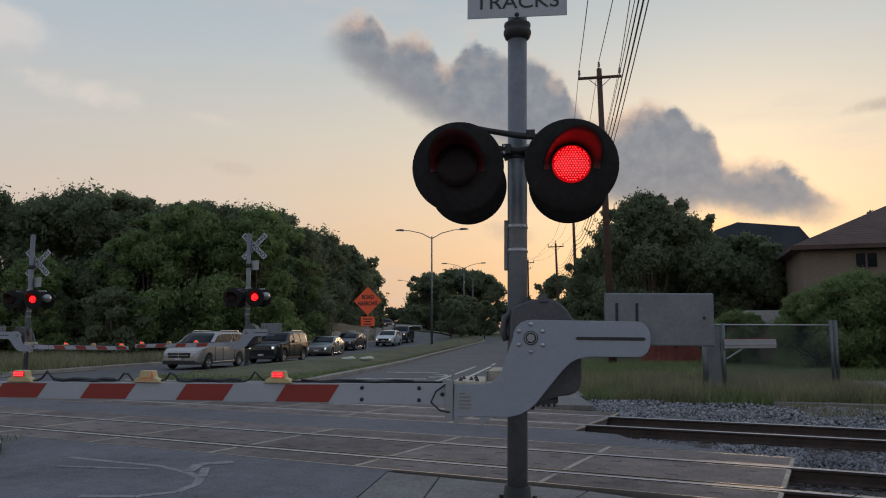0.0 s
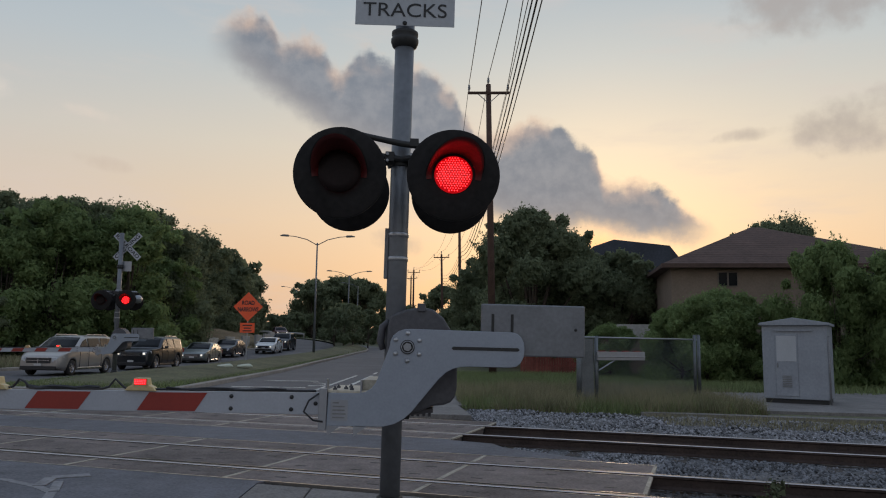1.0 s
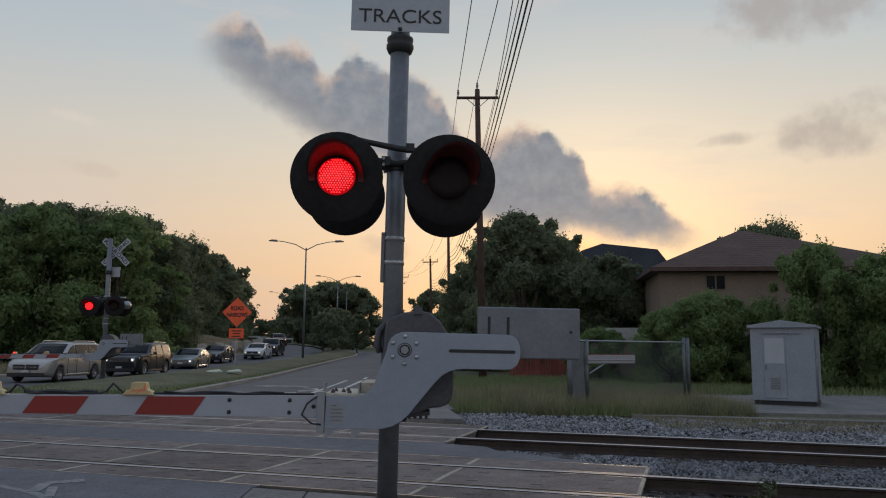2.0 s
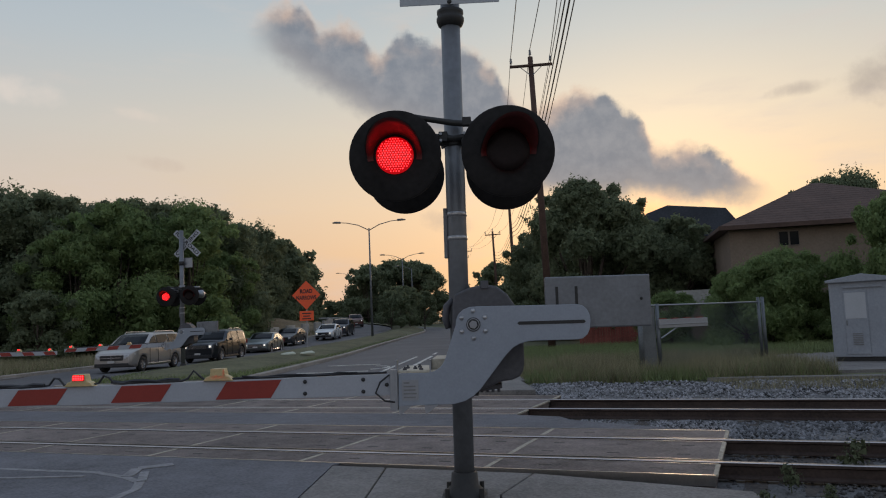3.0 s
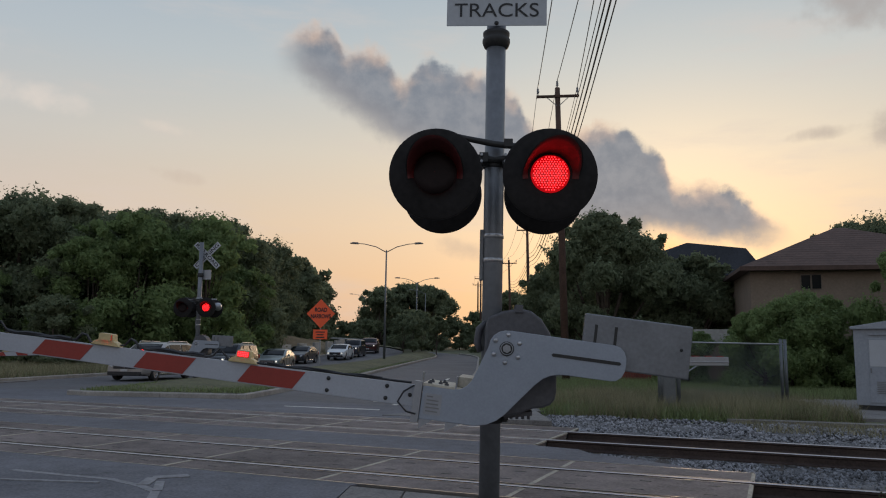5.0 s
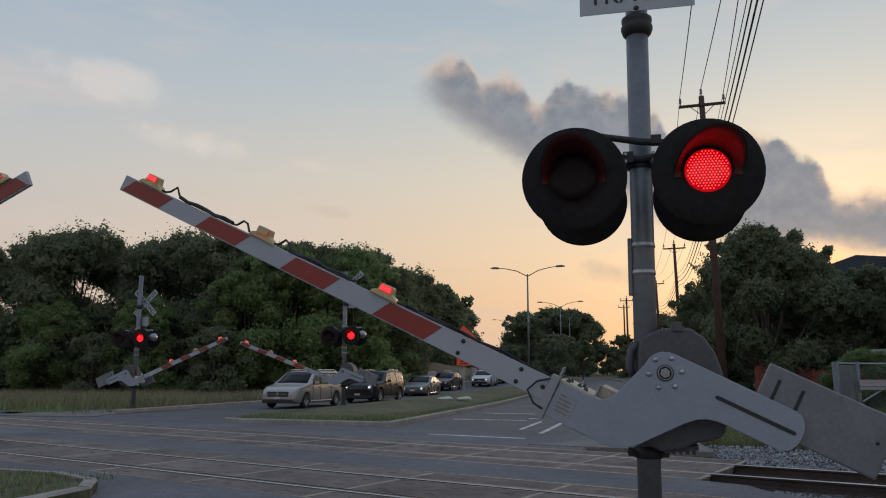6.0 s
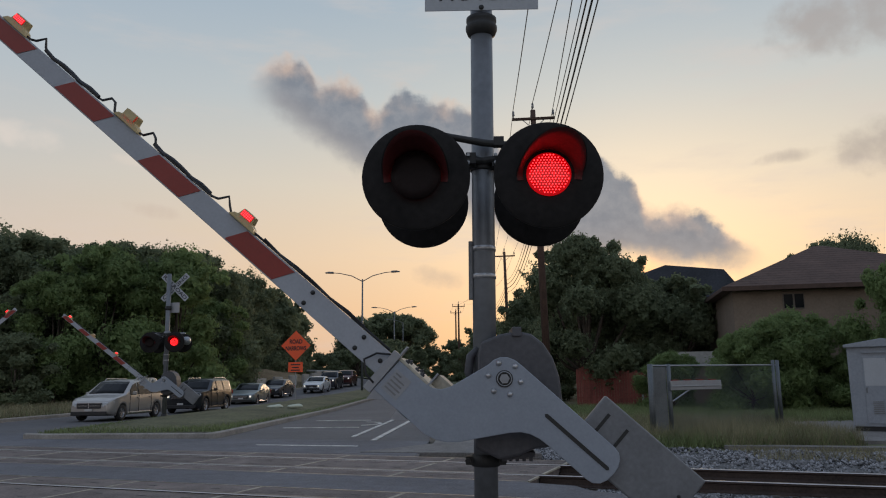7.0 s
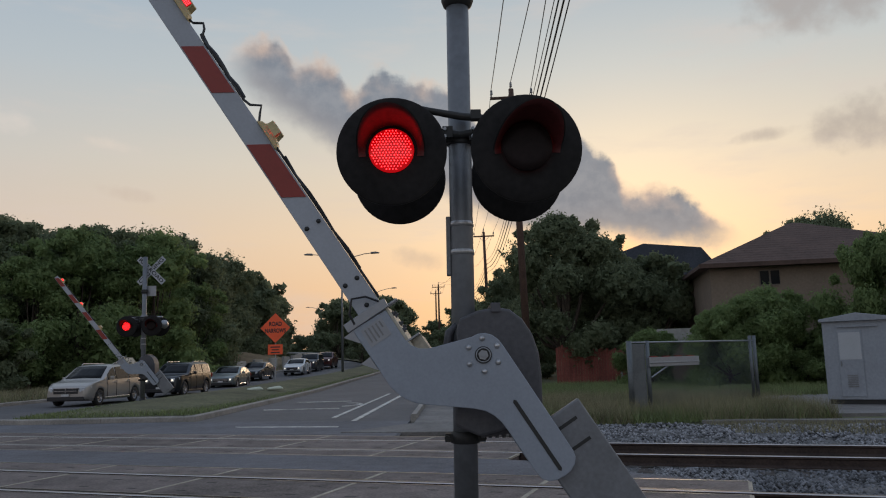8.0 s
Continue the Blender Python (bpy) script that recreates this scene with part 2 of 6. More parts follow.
# black hood enamel, with the lens's red glow mixed into its colour
M["hood_inside"] = material("red_glow_hood_enamel", (0.095, 0.017, 0.017), 0.5, spec=0.3)
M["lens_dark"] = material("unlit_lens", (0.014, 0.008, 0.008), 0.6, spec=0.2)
M["cable"] = material("black_cable", (0.018, 0.018, 0.02), 0.5)
M["wood_pole"] = material("creosoted_pole", (0.075, 0.042, 0.030), 0.9, vary=0.3, grain=14, stain=2, bump=0.5)
M["glass"] = material("dark_tinted_glass", (0.012, 0.014, 0.016), 0.22, vary=0.0, spec=0.12)
M["tyre"] = material("tyre_rubber", (0.018, 0.018, 0.018), 0.85)
M["rim"] = material("alloy_rim", (0.40, 0.40, 0.42), 0.35, 0.8)
M["trim_black"] = material("black_trim", (0.02, 0.02, 0.022), 0.5)
M["chrome"] = material("chrome_trim", (0.6, 0.6, 0.62), 0.15, 1.0)
M["headlamp"] = material("clear_headlamp", (0.55, 0.57, 0.6), 0.1, vary=0.05)
M["headlit"] = material("lit_headlamp", (0.8, 0.8, 0.8), 0.2, vary=0.0, emit=(1.0, 0.90, 0.72), power=1.1)
M["taillamp"] = material("red_tail_lens", (0.25, 0.01, 0.01), 0.2)
M["numberplate"] = material("number_plate", (0.5, 0.5, 0.5), 0.5)
for key, col, metal in (("champagne", (0.37, 0.35, 0.33), 0.45), ("black_paint", (0.012, 0.015, 0.020), 0.2), ("grey_green", (0.17, 0.20, 0.20), 0.5),
                        ("dark_blue", (0.025, 0.030, 0.042), 0.3), ("car_white", (0.62, 0.64, 0.66), 0.0), ("maroon", (0.08, 0.02, 0.02), 0.3)):
    M[key] = material(key + "_car_paint", col, 0.32, metal, vary=0.05, grain=80, stain=0.8, coat=0.35)
M["stucco"] = material("tan_stucco", (0.22, 0.17, 0.13), 0.9, vary=0.14, grain=8, stain=0.6, bump=0.3)
M["shingle"] = material("brown_roof_shingle", (0.088, 0.056, 0.045), 0.9, vary=0.25, grain=6, stain=0.7, bump=0.5, spread=0.08)
M["shingle_blue"] = material("slate_roof_shingle", (0.05, 0.058, 0.075), 0.9, vary=0.25, grain=6, stain=0.7, bump=0.4)
M["frame_white"] = material("tan_window_frame", (0.16, 0.13, 0.105), 0.6)
M["hut"] = material("pale_grey_enamel", (0.27, 0.295, 0.335), 0.5, 0.1, vary=0.12, grain=14, stain=1.5)
M["fence_wire"] = material("galvanised_wire", (0.13, 0.145, 0.155), 0.5, 0.5)
M["red_fence"] = material("red_stained_board", (0.19, 0.055, 0.042), 0.85, vary=0.25, grain=10, stain=2, spread=0.15)
M["lamp_grey"] = material("grey_lamp_steel", (0.16, 0.17, 0.18), 0.5, 0.4)
M["paint"] = material("road_paint", (0.50, 0.49, 0.46), 0.7, vary=0.5, grain=14, stain=1.8)
M["faint_paint"] = material("faded_sealant", (0.215, 0.215, 0.225), 0.75, vary=0.35, grain=14, stain=2.5)
M["sandbag"] = material("sandbag_cloth", (0.52, 0.55, 0.45), 0.85, vary=0.1)
M["bank"] = material("dry_bank_soil", (0.17, 0.13, 0.075), 0.95, vary=0.4, grain=3, stain=0.3, bump=0.4)
M["barrier"] = material("barrier_concrete", (0.34, 0.33, 0.31), 0.85, vary=0.2, grain=6, stain=0.8)

# ---- mesh tools ----


def solid(bm, faces):
    return [bm.faces.new(f) for f in faces]


def box(bm, x0, x1, y0, y1, z0, z1, mi=0):
    v = [bm.verts.new(p) for p in ((x0, y0, z0), (x1, y0, z0), (x1, y1, z0), (x0, y1, z0), (x0, y0, z1), (x1, y0, z1), (x1, y1, z1), (x0, y1, z1))]
    for f in ((3, 2, 1, 0), (4, 5, 6, 7), (0, 1, 5, 4), (1, 2, 6, 5), (2, 3, 7, 6), (3, 0, 4, 7)):
        bm.faces.new([v[i] for i in f]).material_index = mi
    return v


def tube(bm, path, radii, n=10, caps=True, mi=0):
    """A tapered round tube along points."""
    path = [Vector(p) for p in path]
    if isinstance(radii, (int, float)):
        radii = [radii] * len(path)
    rings = []
    for i, p in enumerate(path):
        d = (path[min(i + 1, len(path) - 1)] - path[max(i - 1, 0)]).normalized()
        a = d.orthogonal().normalized() if i == 0 else (a - d * a.dot(d)).normalized()
        b = d.cross(a)
        rings.append([bm.verts.new(p + (a * math.cos(2 * math.pi * k / n) + b * math.sin(2 * math.pi * k / n)) * radii[i]) for k in range(n)])
    for r, s in zip(rings, rings[1:]):
        for k in range(n):
            f = bm.faces.new((r[k], r[(k + 1) % n], s[(k + 1) % n], s[k]))
            f.smooth, f.material_index = n > 6, mi
    if caps:
        bm.faces.new(rings[0][::-1]).material_index = mi
        bm.faces.new(rings[-1]).material_index = mi
    return rings


def prism(bm, outline, y0, y1, mi=0):
    """An outline in x and z, given thickness along y."""
    a = [bm.verts.new((x, y0, z)) for x, z in outline]
    b = [bm.verts.new((x, y1, z)) for x, z in outline]
    n = len(outline)
    fs = [bm.faces.new(a), bm.faces.new(b[::-1])]
    fs += [bm.faces.new((a[i], b[i], b[(i + 1) % n], a[(i + 1) % n])) for i in range(n)]
    for f in fs:
        f.material_index = mi
    return a + b


def lathe(bm, profile, n=40, axis="y", centre=(0, 0, 0), mi=0, close=False):
    """Turn (radius, along) pairs round the y or z axis."""
    rings = []
    for r, h in profile:
        ring = []
        for k in range(n):
            a = 2 * math.pi * k / n
            p = (r * math.cos(a), h, r * math.sin(a)) if axis == "y" else (r * math.cos(a), r * math.sin(a), h)
            ring.append(bm.verts.new(Vector(p) + Vector(centre)))
        rings.append(ring)
    for r, s in zip(rings, rings[1:]):
        for k in range(n):
            f = bm.faces.new((r[k], r[(k + 1) % n], s[(k + 1) % n], s[k]))
            f.smooth, f.material_index = True, mi
    if close:
        bm.faces.new(rings[0]).material_index = mi
        bm.faces.new(rings[-1][::-1]).material_index = mi


def smoothed(outline, rounds=2):
    """Cut the corners of a closed outline."""
    for _ in range(rounds):
        out = []
        for p, q in zip(outline, outline[1:] + outline[:1]):
            out.append((p[0] * 0.75 + q[0] * 0.25, p[1] * 0.75 + q[1] * 0.25))
            out.append((p[0] * 0.25 + q[0] * 0.75, p[1] * 0.25 + q[1] * 0.75))
        outline = out
    return outline


def finish(name, bm, mats, bevel=0.0):
    bmesh.ops.recalc_face_normals(bm, faces=bm.faces[:])
    if bevel:
        edges = [e for e in bm.edges if len(e.link_faces) == 2 and e.calc_face_angle(0) > 0.6]
        bmesh.ops.bevel(bm, geom=edges, offset=bevel, segments=2, affect="EDGES", profile=0.5)
    me = bpy.data.meshes.new(name)
    bm.to_mesh(me)
    bm.free()
    for m in mats if isinstance(mats, (list, tuple)) else [mats]:
        me.materials.append(M[m])
    return me


def part(name, bm, mats, parent, label="", bevel=0.0):
    ob = new(name, finish(name, bm, mats, bevel))
    ob.parent = parent
    return tagged(ob, label)


def thing(name, m, label, category, group="", kind=""):
    ob = new(name)
    ob.matrix_world = m
    ob.empty_display_size = 0.1
    return tagged(ob, label, category, group, kind)


def single(name, bm, mats, label, category, group="", kind="", m=None, bevel=0.0):
    ob = new(name, finish(name, bm, mats, bevel))
    if m is not None:
        ob.matrix_world = m
    return tagged(ob, label, category, group, kind)


def raw_mesh(name, verts, faces_flat, corners, mat):
    """A mesh from numpy arrays; every face has the same number of corners."""
    me = bpy.data.meshes.new(name)
    nf = len(faces_flat) // corners
    me.vertices.add(len(verts))
    me.vertices.foreach_set("co", np.asarray(verts, dtype=np.float32).ravel())
    me.loops.add(len(faces_flat))
    me.loops.foreach_set("vertex_index", np.asarray(faces_flat, dtype=np.int32))
    me.polygons.add(nf)
    me.polygons.foreach_set("loop_start", np.arange(nf, dtype=np.int32) * corners)
    me.update(calc_edges=True)
    me.materials.append(M[mat])
    return me


def lettering(text, size, width=None, bold=0.0):
    """A mesh of writing in the x-z plane, facing -y, centred."""
    cu = bpy.data.curves.new("lettering", "FONT")
    cu.body, cu.size, cu.align_x, cu.align_y, cu.extrude, cu.offset = text, size, "CENTER", "CENTER", 0.0015, bold
    ob = new("lettering", cu)
    bpy.context.view_layer.update()
    me = bpy.data.meshes.new_from_object(ob.evaluated_get(bpy.context.evaluated_depsgraph_get()))
    bpy.data.objects.remove(ob)
    xs = [v.co.x for v in me.vertices]
    k = width / (max(xs) - min(xs)) if width else 1.0
    me.transform(Matrix.Diagonal((k, 1, 1, 1)))
    me.transform(pose(0, 0, 0, 90, 0, 0))
    me.materials.clear()
    me.materials.append(M["sign_black"])
    return me


def letters(name, text, size, width, parent, m, bold=0.0):
    ob = new(name, lettering(text, size, width, bold))
    ob.parent = parent
    ob.matrix_local = m
    return ob


# ---- lie of the land ----
SKEW = radians(-19.3)
CS, SN = math.cos(SKEW), math.sin(SKEW)


def along(p, q, z=0.0):
    """A place by metres along the tracks and across them."""
    return Vector((p * CS - q * SN, p * SN + q * CS, z))


def rise(y):
    """Height of the land: level round the tracks, then a long slope up."""
    d = max(0.0, y - 32.0)
    return 0.016 * d * d / (d + 8.0) if d < 150 else 0.016 * 150 * 150 / 158 + 0.004 * (d - 150)


def rise_left(y):
    """The road with the queue climbs faster."""
    d = max(0.0, y - 55.0)
    return rise(y) + 0.020 * d * d / (d + 12.0)


def sheet(name, outline_fn, ys, mat, lift, label, kind="structure", category="", level=rise):
    """A strip of ground between two x edges that follow y."""
    bm = bmesh.new()
    prev = None
    for y in ys:
        xs = outline_fn(y)
        row = [bm.verts.new((x, y, level(y) + lift)) for x in xs]
        if prev:
            for k in range(len(row) - 1):
                bm.faces.new((prev[k], prev[k + 1], row[k + 1], row[k]))
        prev = row
    return single(name, bm, mat, label, category or name, kind=kind)


def polygon_slab(bm, pts, z0, z1, mi=0):
    a = [bm.verts.new((x, y, z0)) for x, y in pts]
    b = [bm.verts.new((x, y, z1)) for x, y in pts]
    n = len(pts)
    fs = [bm.faces.new(b), bm.faces.new(a[::-1])] + [bm.faces.new((a[i], a[(i + 1) % n], b[(i + 1) % n], b[i])) for i in range(n)]
    for f in fs:
        f.material_index = mi


def spaced(a, b, step):
    n = max(1, round((b - a) / step))
    return [a + (b - a) * i / n for i in range(n + 1)]


# the ground, one sheet to the horizon
bm = bmesh.new()
gx = [-3000, -900, -300] + spaced(-120, 120, 8) + [300, 900, 3000]
gy = [(-3000, 0), (-600, 0), (-150, 0), (-60, 0), (-30, 0), (-6, 0), (-0.6, 0), (0.0, 0.5), (11.6, 0.5), (12.3, 0.04)] + [(q, 0) for q in [14, 18, 24, 30, 36, 40] + spaced(44, 220, 4) + [260, 400, 900, 3000]]
rows = [[bm.verts.new(along(x, q, rise(along(x, q).y) - 0.06 - dip)) for x in gx] for q, dip in gy]
for r, s in zip(rows, rows[1:]):
    for k in range(len(gx) - 1):
        bm.faces.new((r[k], r[k + 1], s[k + 1], s[k]))
single("ground", bm, "soil", "rough grassy soil sloping up in the distance", "ground", kind="structure")


def road_right(y):
    """Edges of the road that leads away: straight, then bending to the left."""
    d = max(0.0, y - 74.0)
    bend = -0.0052 * d * d + 0.03 * min(d, 20)
    return (-7.40 + bend + 0.02 * max(0.0, min(y, 90) - 45), -1.25 + bend - 0.02 * max(0.0, min(y, 90) - 45))


def road_left(y):
    d = max(0.0, y - 78.0)
    drift = 0.06 * max(0.0, min(y, 76) - 30) - 0.008 * d * d
    return (-20.3 + drift, -13.3 + drift)


ys = spaced(8, 40, 4) + spaced(44, 150, 4)
sheet("road", road_right, ys, "asphalt_far", -0.012, "worn grey asphalt road leading away past a grass median", category="road")
sheet("road_oncoming", road_left, ys, "asphalt_far", -0.012, "grey asphalt road with a queue of waiting cars", category="road", level=rise_left)
bm = bmesh.new()
polygon_slab(bm, [along(-60, -2.2).xy, along(-32, 1.44).xy, along(-32, -26).xy], -0.1, -0.012)
polygon_slab(bm, [along(-32, -30).xy, along(14.0, -30).xy, (-1.60, -6.0), (-1.58, 1.94), along(-2.1, 1.44).xy, along(-32, 1.44).xy], -0.1, 0.0)
polygon_slab(bm, [along(-32, 4.44).xy, along(0.4, 4.44).xy, along(-1.4, 6.04).xy, along(-32, 6.04).xy], -0.1, 0.0)
polygon_slab(bm, [along(-32, 9.12).xy, along(-4.6, 9.12).xy, (-1.25, 14.2), (-7.6, 15.9), (-13.3, 16.6), (-13.3, 19.5), (-20.3, 19.5)], -0.1, 0.0)
single("crossing_asphalt", bm, "asphalt", "patched dark asphalt between and before the tracks", "road", kind="structure")


# ---- medians, kerbs, verges ----
def kerb_line(name, pts, label, width=0.16, height=0.15, level=rise):
    """A kerb along ground points, in lengths of stone."""
    t = thing(name, pose(0, 0, 0), label, "kerb", kind="structure")
    for a, b in zip(pts, pts[1:]):
        a, b = Vector(a), Vector(b)
        n = max(1, round((b - a).length / 3.0))
        for i in range(n):
            p, q = a.lerp(b, i / n), a.lerp(b, (i + 1) / n)
            d = (q - p).normalized()
            s = Vector((-d.y, d.x)) * width
            p, q = p + d * 0.006, q - d * 0.006
            bm = bmesh.new()
            rows = []
            for e in (p, q):
                z = level(e.y)
                rows.append([bm.verts.new((*(e + s * k), z + h)) for k, h in ((0, -0.1), (0, height - 0.03), (0.2, height), (1, height), (1, -0.1))])
            for k in range(4):
                bm.faces.new((rows[0][k], rows[0][k + 1], rows[1][k + 1], rows[1][k]))
            bm.faces.new(rows[0][::-1])
            bm.faces.new(rows[1])
            part("kerbstone", bm, "kerb", t)
    return t


med_y = [16.6] + spaced(20, 120, 4)
bm = bmesh.new()
prev = None
for y in med_y:
    a, b = road_left(y)[1] + 0.1, road_right(y)[0] - 0.1
    hump = min(1.0, (y - 16.6) / 6)
    row = [bm.verts.new((a + (b - a) * k / 6, y, rise_left(y) + (rise(y) - rise_left(y)) * k / 6 + 0.13 + hump * 0.30 * math.sin(math.pi * k / 6))) for k in range(7)]
    if prev:
        for k in range(6):
            bm.faces.new((prev[k], prev[k + 1], row[k + 1], row[k]))
    prev = row
single("median", bm, "soil", "mown grass median between the two roads", "median", kind="structure")
edge = [(-7.45, 16.2)] + [(road_right(y)[0], y) for y in spaced(17.2, 120, 5)]
kerb_line("kerb_median_road", [(x, y) for x, y in edge], "pale concrete kerb along the grass median")
kerb_line("kerb_median_nose", [(-13.4, 16.7), (-12.6, 16.35), (-7.7, 15.95), (-7.45, 16.2)], "pale concrete kerb round the nose of the median")
kerb_line("kerb_verge", [(road_right(y)[1] + 0.0, y) for y in spaced(14.4, 100, 6)][::-1], "concrete kerb beside the road")
kerb_line("kerb_far_verge", [(road_left(y)[0], y) for y in [20.5] + spaced(24, 110, 6)], "low concrete kerb before rough grass", level=rise_left)
bm = bmesh.new()
near_med = [(-6.75, 2.2), (-7.2, 2.9), (-8.2, 3.4), (-10.8, 3.6), (-11.4, 2.6), (-11.2, -22), (-6.9, -22)]
polygon_slab(bm, near_med, -0.1, 0.12)
single("median_near", bm, "soil", "grass median end beside the crossing", "median", kind="structure")
kerb_line("kerb_near_median", [(-11.2, -20), (-11.4, 2.6), (-10.8, 3.6), (-8.2, 3.4), (-7.2, 2.9), (-6.75, 2.2), (-6.9, -20)][::-1], "rounded concrete kerb of the grass median")

# ---- tracks ----
RAILS = ((2.14, 3.64), (6.80, 8.30))
ENDS = (2.03, -1.36)


def rail_mesh(q, p0, p1, bm, piece):
    if piece == "web":
        prof = [(-0.07, -0.17), (0.07, -0.17), (0.07, -0.155), (0.012, -0.13), (0.012, -0.05), (-0.012, -0.05), (-0.012, -0.13), (-0.07, -0.155)]
    else:
        prof = [(-0.012, -0.05), (0.012, -0.05), (0.036, -0.035), (0.036, -0.008), (0.028, 0.0), (-0.028, 0.0), (-0.036, -0.008), (-0.036, -0.035)]
    a = [bm.verts.new(along(p0, q + d, h + 0.012)) for d, h in prof]
    b = [bm.verts.new(along(p1, q + d, h + 0.012)) for d, h in prof]
    n = len(prof)
    for i in range(n):
        f = bm.faces.new((a[i], a[(i + 1) % n], b[(i + 1) % n], b[i]))
        f.material_index = (2 if i == 4 else 1) if piece == "head" and i in (3, 4, 5) else 0
    bm.faces.new(a)
    bm.faces.new(b[::-1])


for (qa, qb), end in zip(RAILS, ENDS):
    for q in (qa, qb):
        rl = thing("rail", pose(0, 0, 0), "steel running rail with a polished head and rusty web", "rail", group="rails of the crossing")
        for nm, lo, hi in (("web", -0.17, -0.05), ("head", -0.05, 0.0)):
            bm = bmesh.new()
            rail_mesh(q, -90, 90, bm, nm)
            part(nm, bm, ["rust", "rail_top", "rail_worn"], rl, "polished rail head" if nm == "head" else "rusty rail web and foot")
    # ties on the open line
    bm = bmesh.new()
    mid = (qa + qb) / 2
    for k in range(60):
        p = end + 0.35 + k * 0.55
        c = [along(p - 0.11, mid - 1.3), along(p + 0.11, mid - 1.3), along(p + 0.11, mid + 1.3), along(p - 0.11, mid + 1.3)]
        polygon_slab(bm, [v.xy for v in c], -0.30, -0.185)
    single("ties", bm, "tie", "dark weathered railroad ties bedded in ballast", "ties", kind="stuff")

bm = bmesh.new()
slope = [(-0.4, -0.45), (0.9, -0.19), (9.6, -0.19), (11.6, -0.05), (12.4, -0.14)]
for p0, p1 in ((-2.9, 100), (-110, -32)):
    ps = spaced(p0, p1, 6)
    rows = [[bm.verts.new(along(p, q + (2.6 if (q > 9 and p > 12) else 0) * 0, h)) for q, h in slope] for p in ps]
    for r, s in zip(rows, rows[1:]):
        for k in range(len(slope) - 1):
            bm.faces.new((r[k], r[k + 1], s[k + 1], s[k]))
single("ballast_bed", bm, "ballast_bed", "bed of grey crushed-stone ballast", "ballast", kind="structure")

# crossing panels: two field rows and a gauge row on each track
for (qa, qb), end, near, far in ((RAILS[0], ENDS[0], 1.46, 4.42), (RAILS[1], ENDS[1], 6.06, 9.10)):
    deck = thing("crossing_deck", pose(0, 0, 0), "worn concrete crossing panels between rails", "crossing deck", kind="structure")
    for q0, q1 in ((near, qa - 0.11), (qa + 0.145, qb - 0.145), (qb + 0.11, far)):
        for k in range(13):
            p1 = end - k * 2.35
            p0 = p1 - 2.35
            bm = bmesh.new()
            box(bm, p0 + 0.012, p1 - 0.012, q0, q1, -0.18, 0.0)
            for v in bm.verts:
                v.co = along(v.co.x, v.co.y, v.co.z)
            part("crossing_panel", bm, "panel", deck, bevel=0.008)
            # lifting slots as thin near-black blocks, the recess shade put into their colour
            bm = bmesh.new()
            n = 3 if q1 - q0 > 1 else 2
            for i in range(n):
                for j in ((0.25, 0.75) if q1 - q0 > 1 else (0.5,)):
                    pc, qc = p0 + 2.35 * (i + 0.5) / n, q0 + (q1 - q0) * j
                    box(bm, pc - 0.07, pc + 0.07, qc - 0.018, qc + 0.018, -0.02, 0.003)
            for v in bm.verts:
                v.co = along(v.co.x, v.co.y, v.co.z)
            part("lifting_slot", bm, "dark", deck)
    for k in range(14):
        p = end - k * 2.35
        if k > 8:
            continue
        for q0, q1 in ((near, qa - 0.11), (qa + 0.145, qb - 0.145), (qb + 0.11, far)):
            bm = bmesh.new()
            w = 0.030 if 0 < k < 6 else 0.020
            box(bm, p - w, p + w, q0 + 0.01, q1 - 0.01, -0.02, 0.005)
            for v in bm.verts:
                v.co = along(v.co.x + random.uniform(-0.006, 0.006), v.co.y, v.co.z)
            part("joint_strip", bm, "joint", deck)
    for q, a, b in ((qa, 0.038, 0.140), (qa, -0.105, -0.038), (qb, -0.140, -0.038), (qb, 0.038, 0.105)):
        bm = bmesh.new()
        box(bm, end - 13 * 2.35, end, q + a, q + b, -0.1, -0.008)
        for v in bm.verts:
            v.co = along(v.co.x, v.co.y, v.co.z)
        part("flangeway_filler", bm, "rubber", deck, "black rubber flangeway filler")
    for q, w in ((near - 0.02, 0.010), (far + 0.02, 0.010), (qa - 0.108, 0.004), (qa + 0.144, 0.005), (qb - 0.144, 0.005), (qb + 0.108, 0.004)):
        bm = bmesh.new()
        box(bm, end - 13 * 2.35, end, q - w, q + w, -0.1, 0.006)
        for v in bm.verts:
            v.co = along(v.co.x, v.co.y, v.co.z)
        part("edge_angle", bm, "rail_top", deck, "worn bright steel edge angle")

# pavement round the mast
pav = thing("pavement", pose(0, 0, 0), "cracked concrete sidewalk slabs round the signal mast", "pavement", kind="structure")
for pts in ([(-1.58, -16), (-0.93, -16), (-0.93, 1.63), (-1.56, 1.86)], [(-0.915, -16), (0.31, -16), (0.31, -0.30), (-0.915, -0.30)],
            [(-0.915, -0.285), (0.31, -0.285), (0.31, 0.13), (0.66, 1.05), (-0.915, 1.62)], [(0.325, -16), (2.9, -16), (2.5, -0.05), (0.675, 1.045), (0.325, 0.125)]):
    bm = bmesh.new()
    polygon_slab(bm, pts, -0.12, 0.01)
    part("slab", bm, "concrete", pav, bevel=0.012)
far_pav = thing("pavement_far", pose(0, 0, 0), "concrete sidewalk apron beyond the tracks", "pavement", kind="structure")
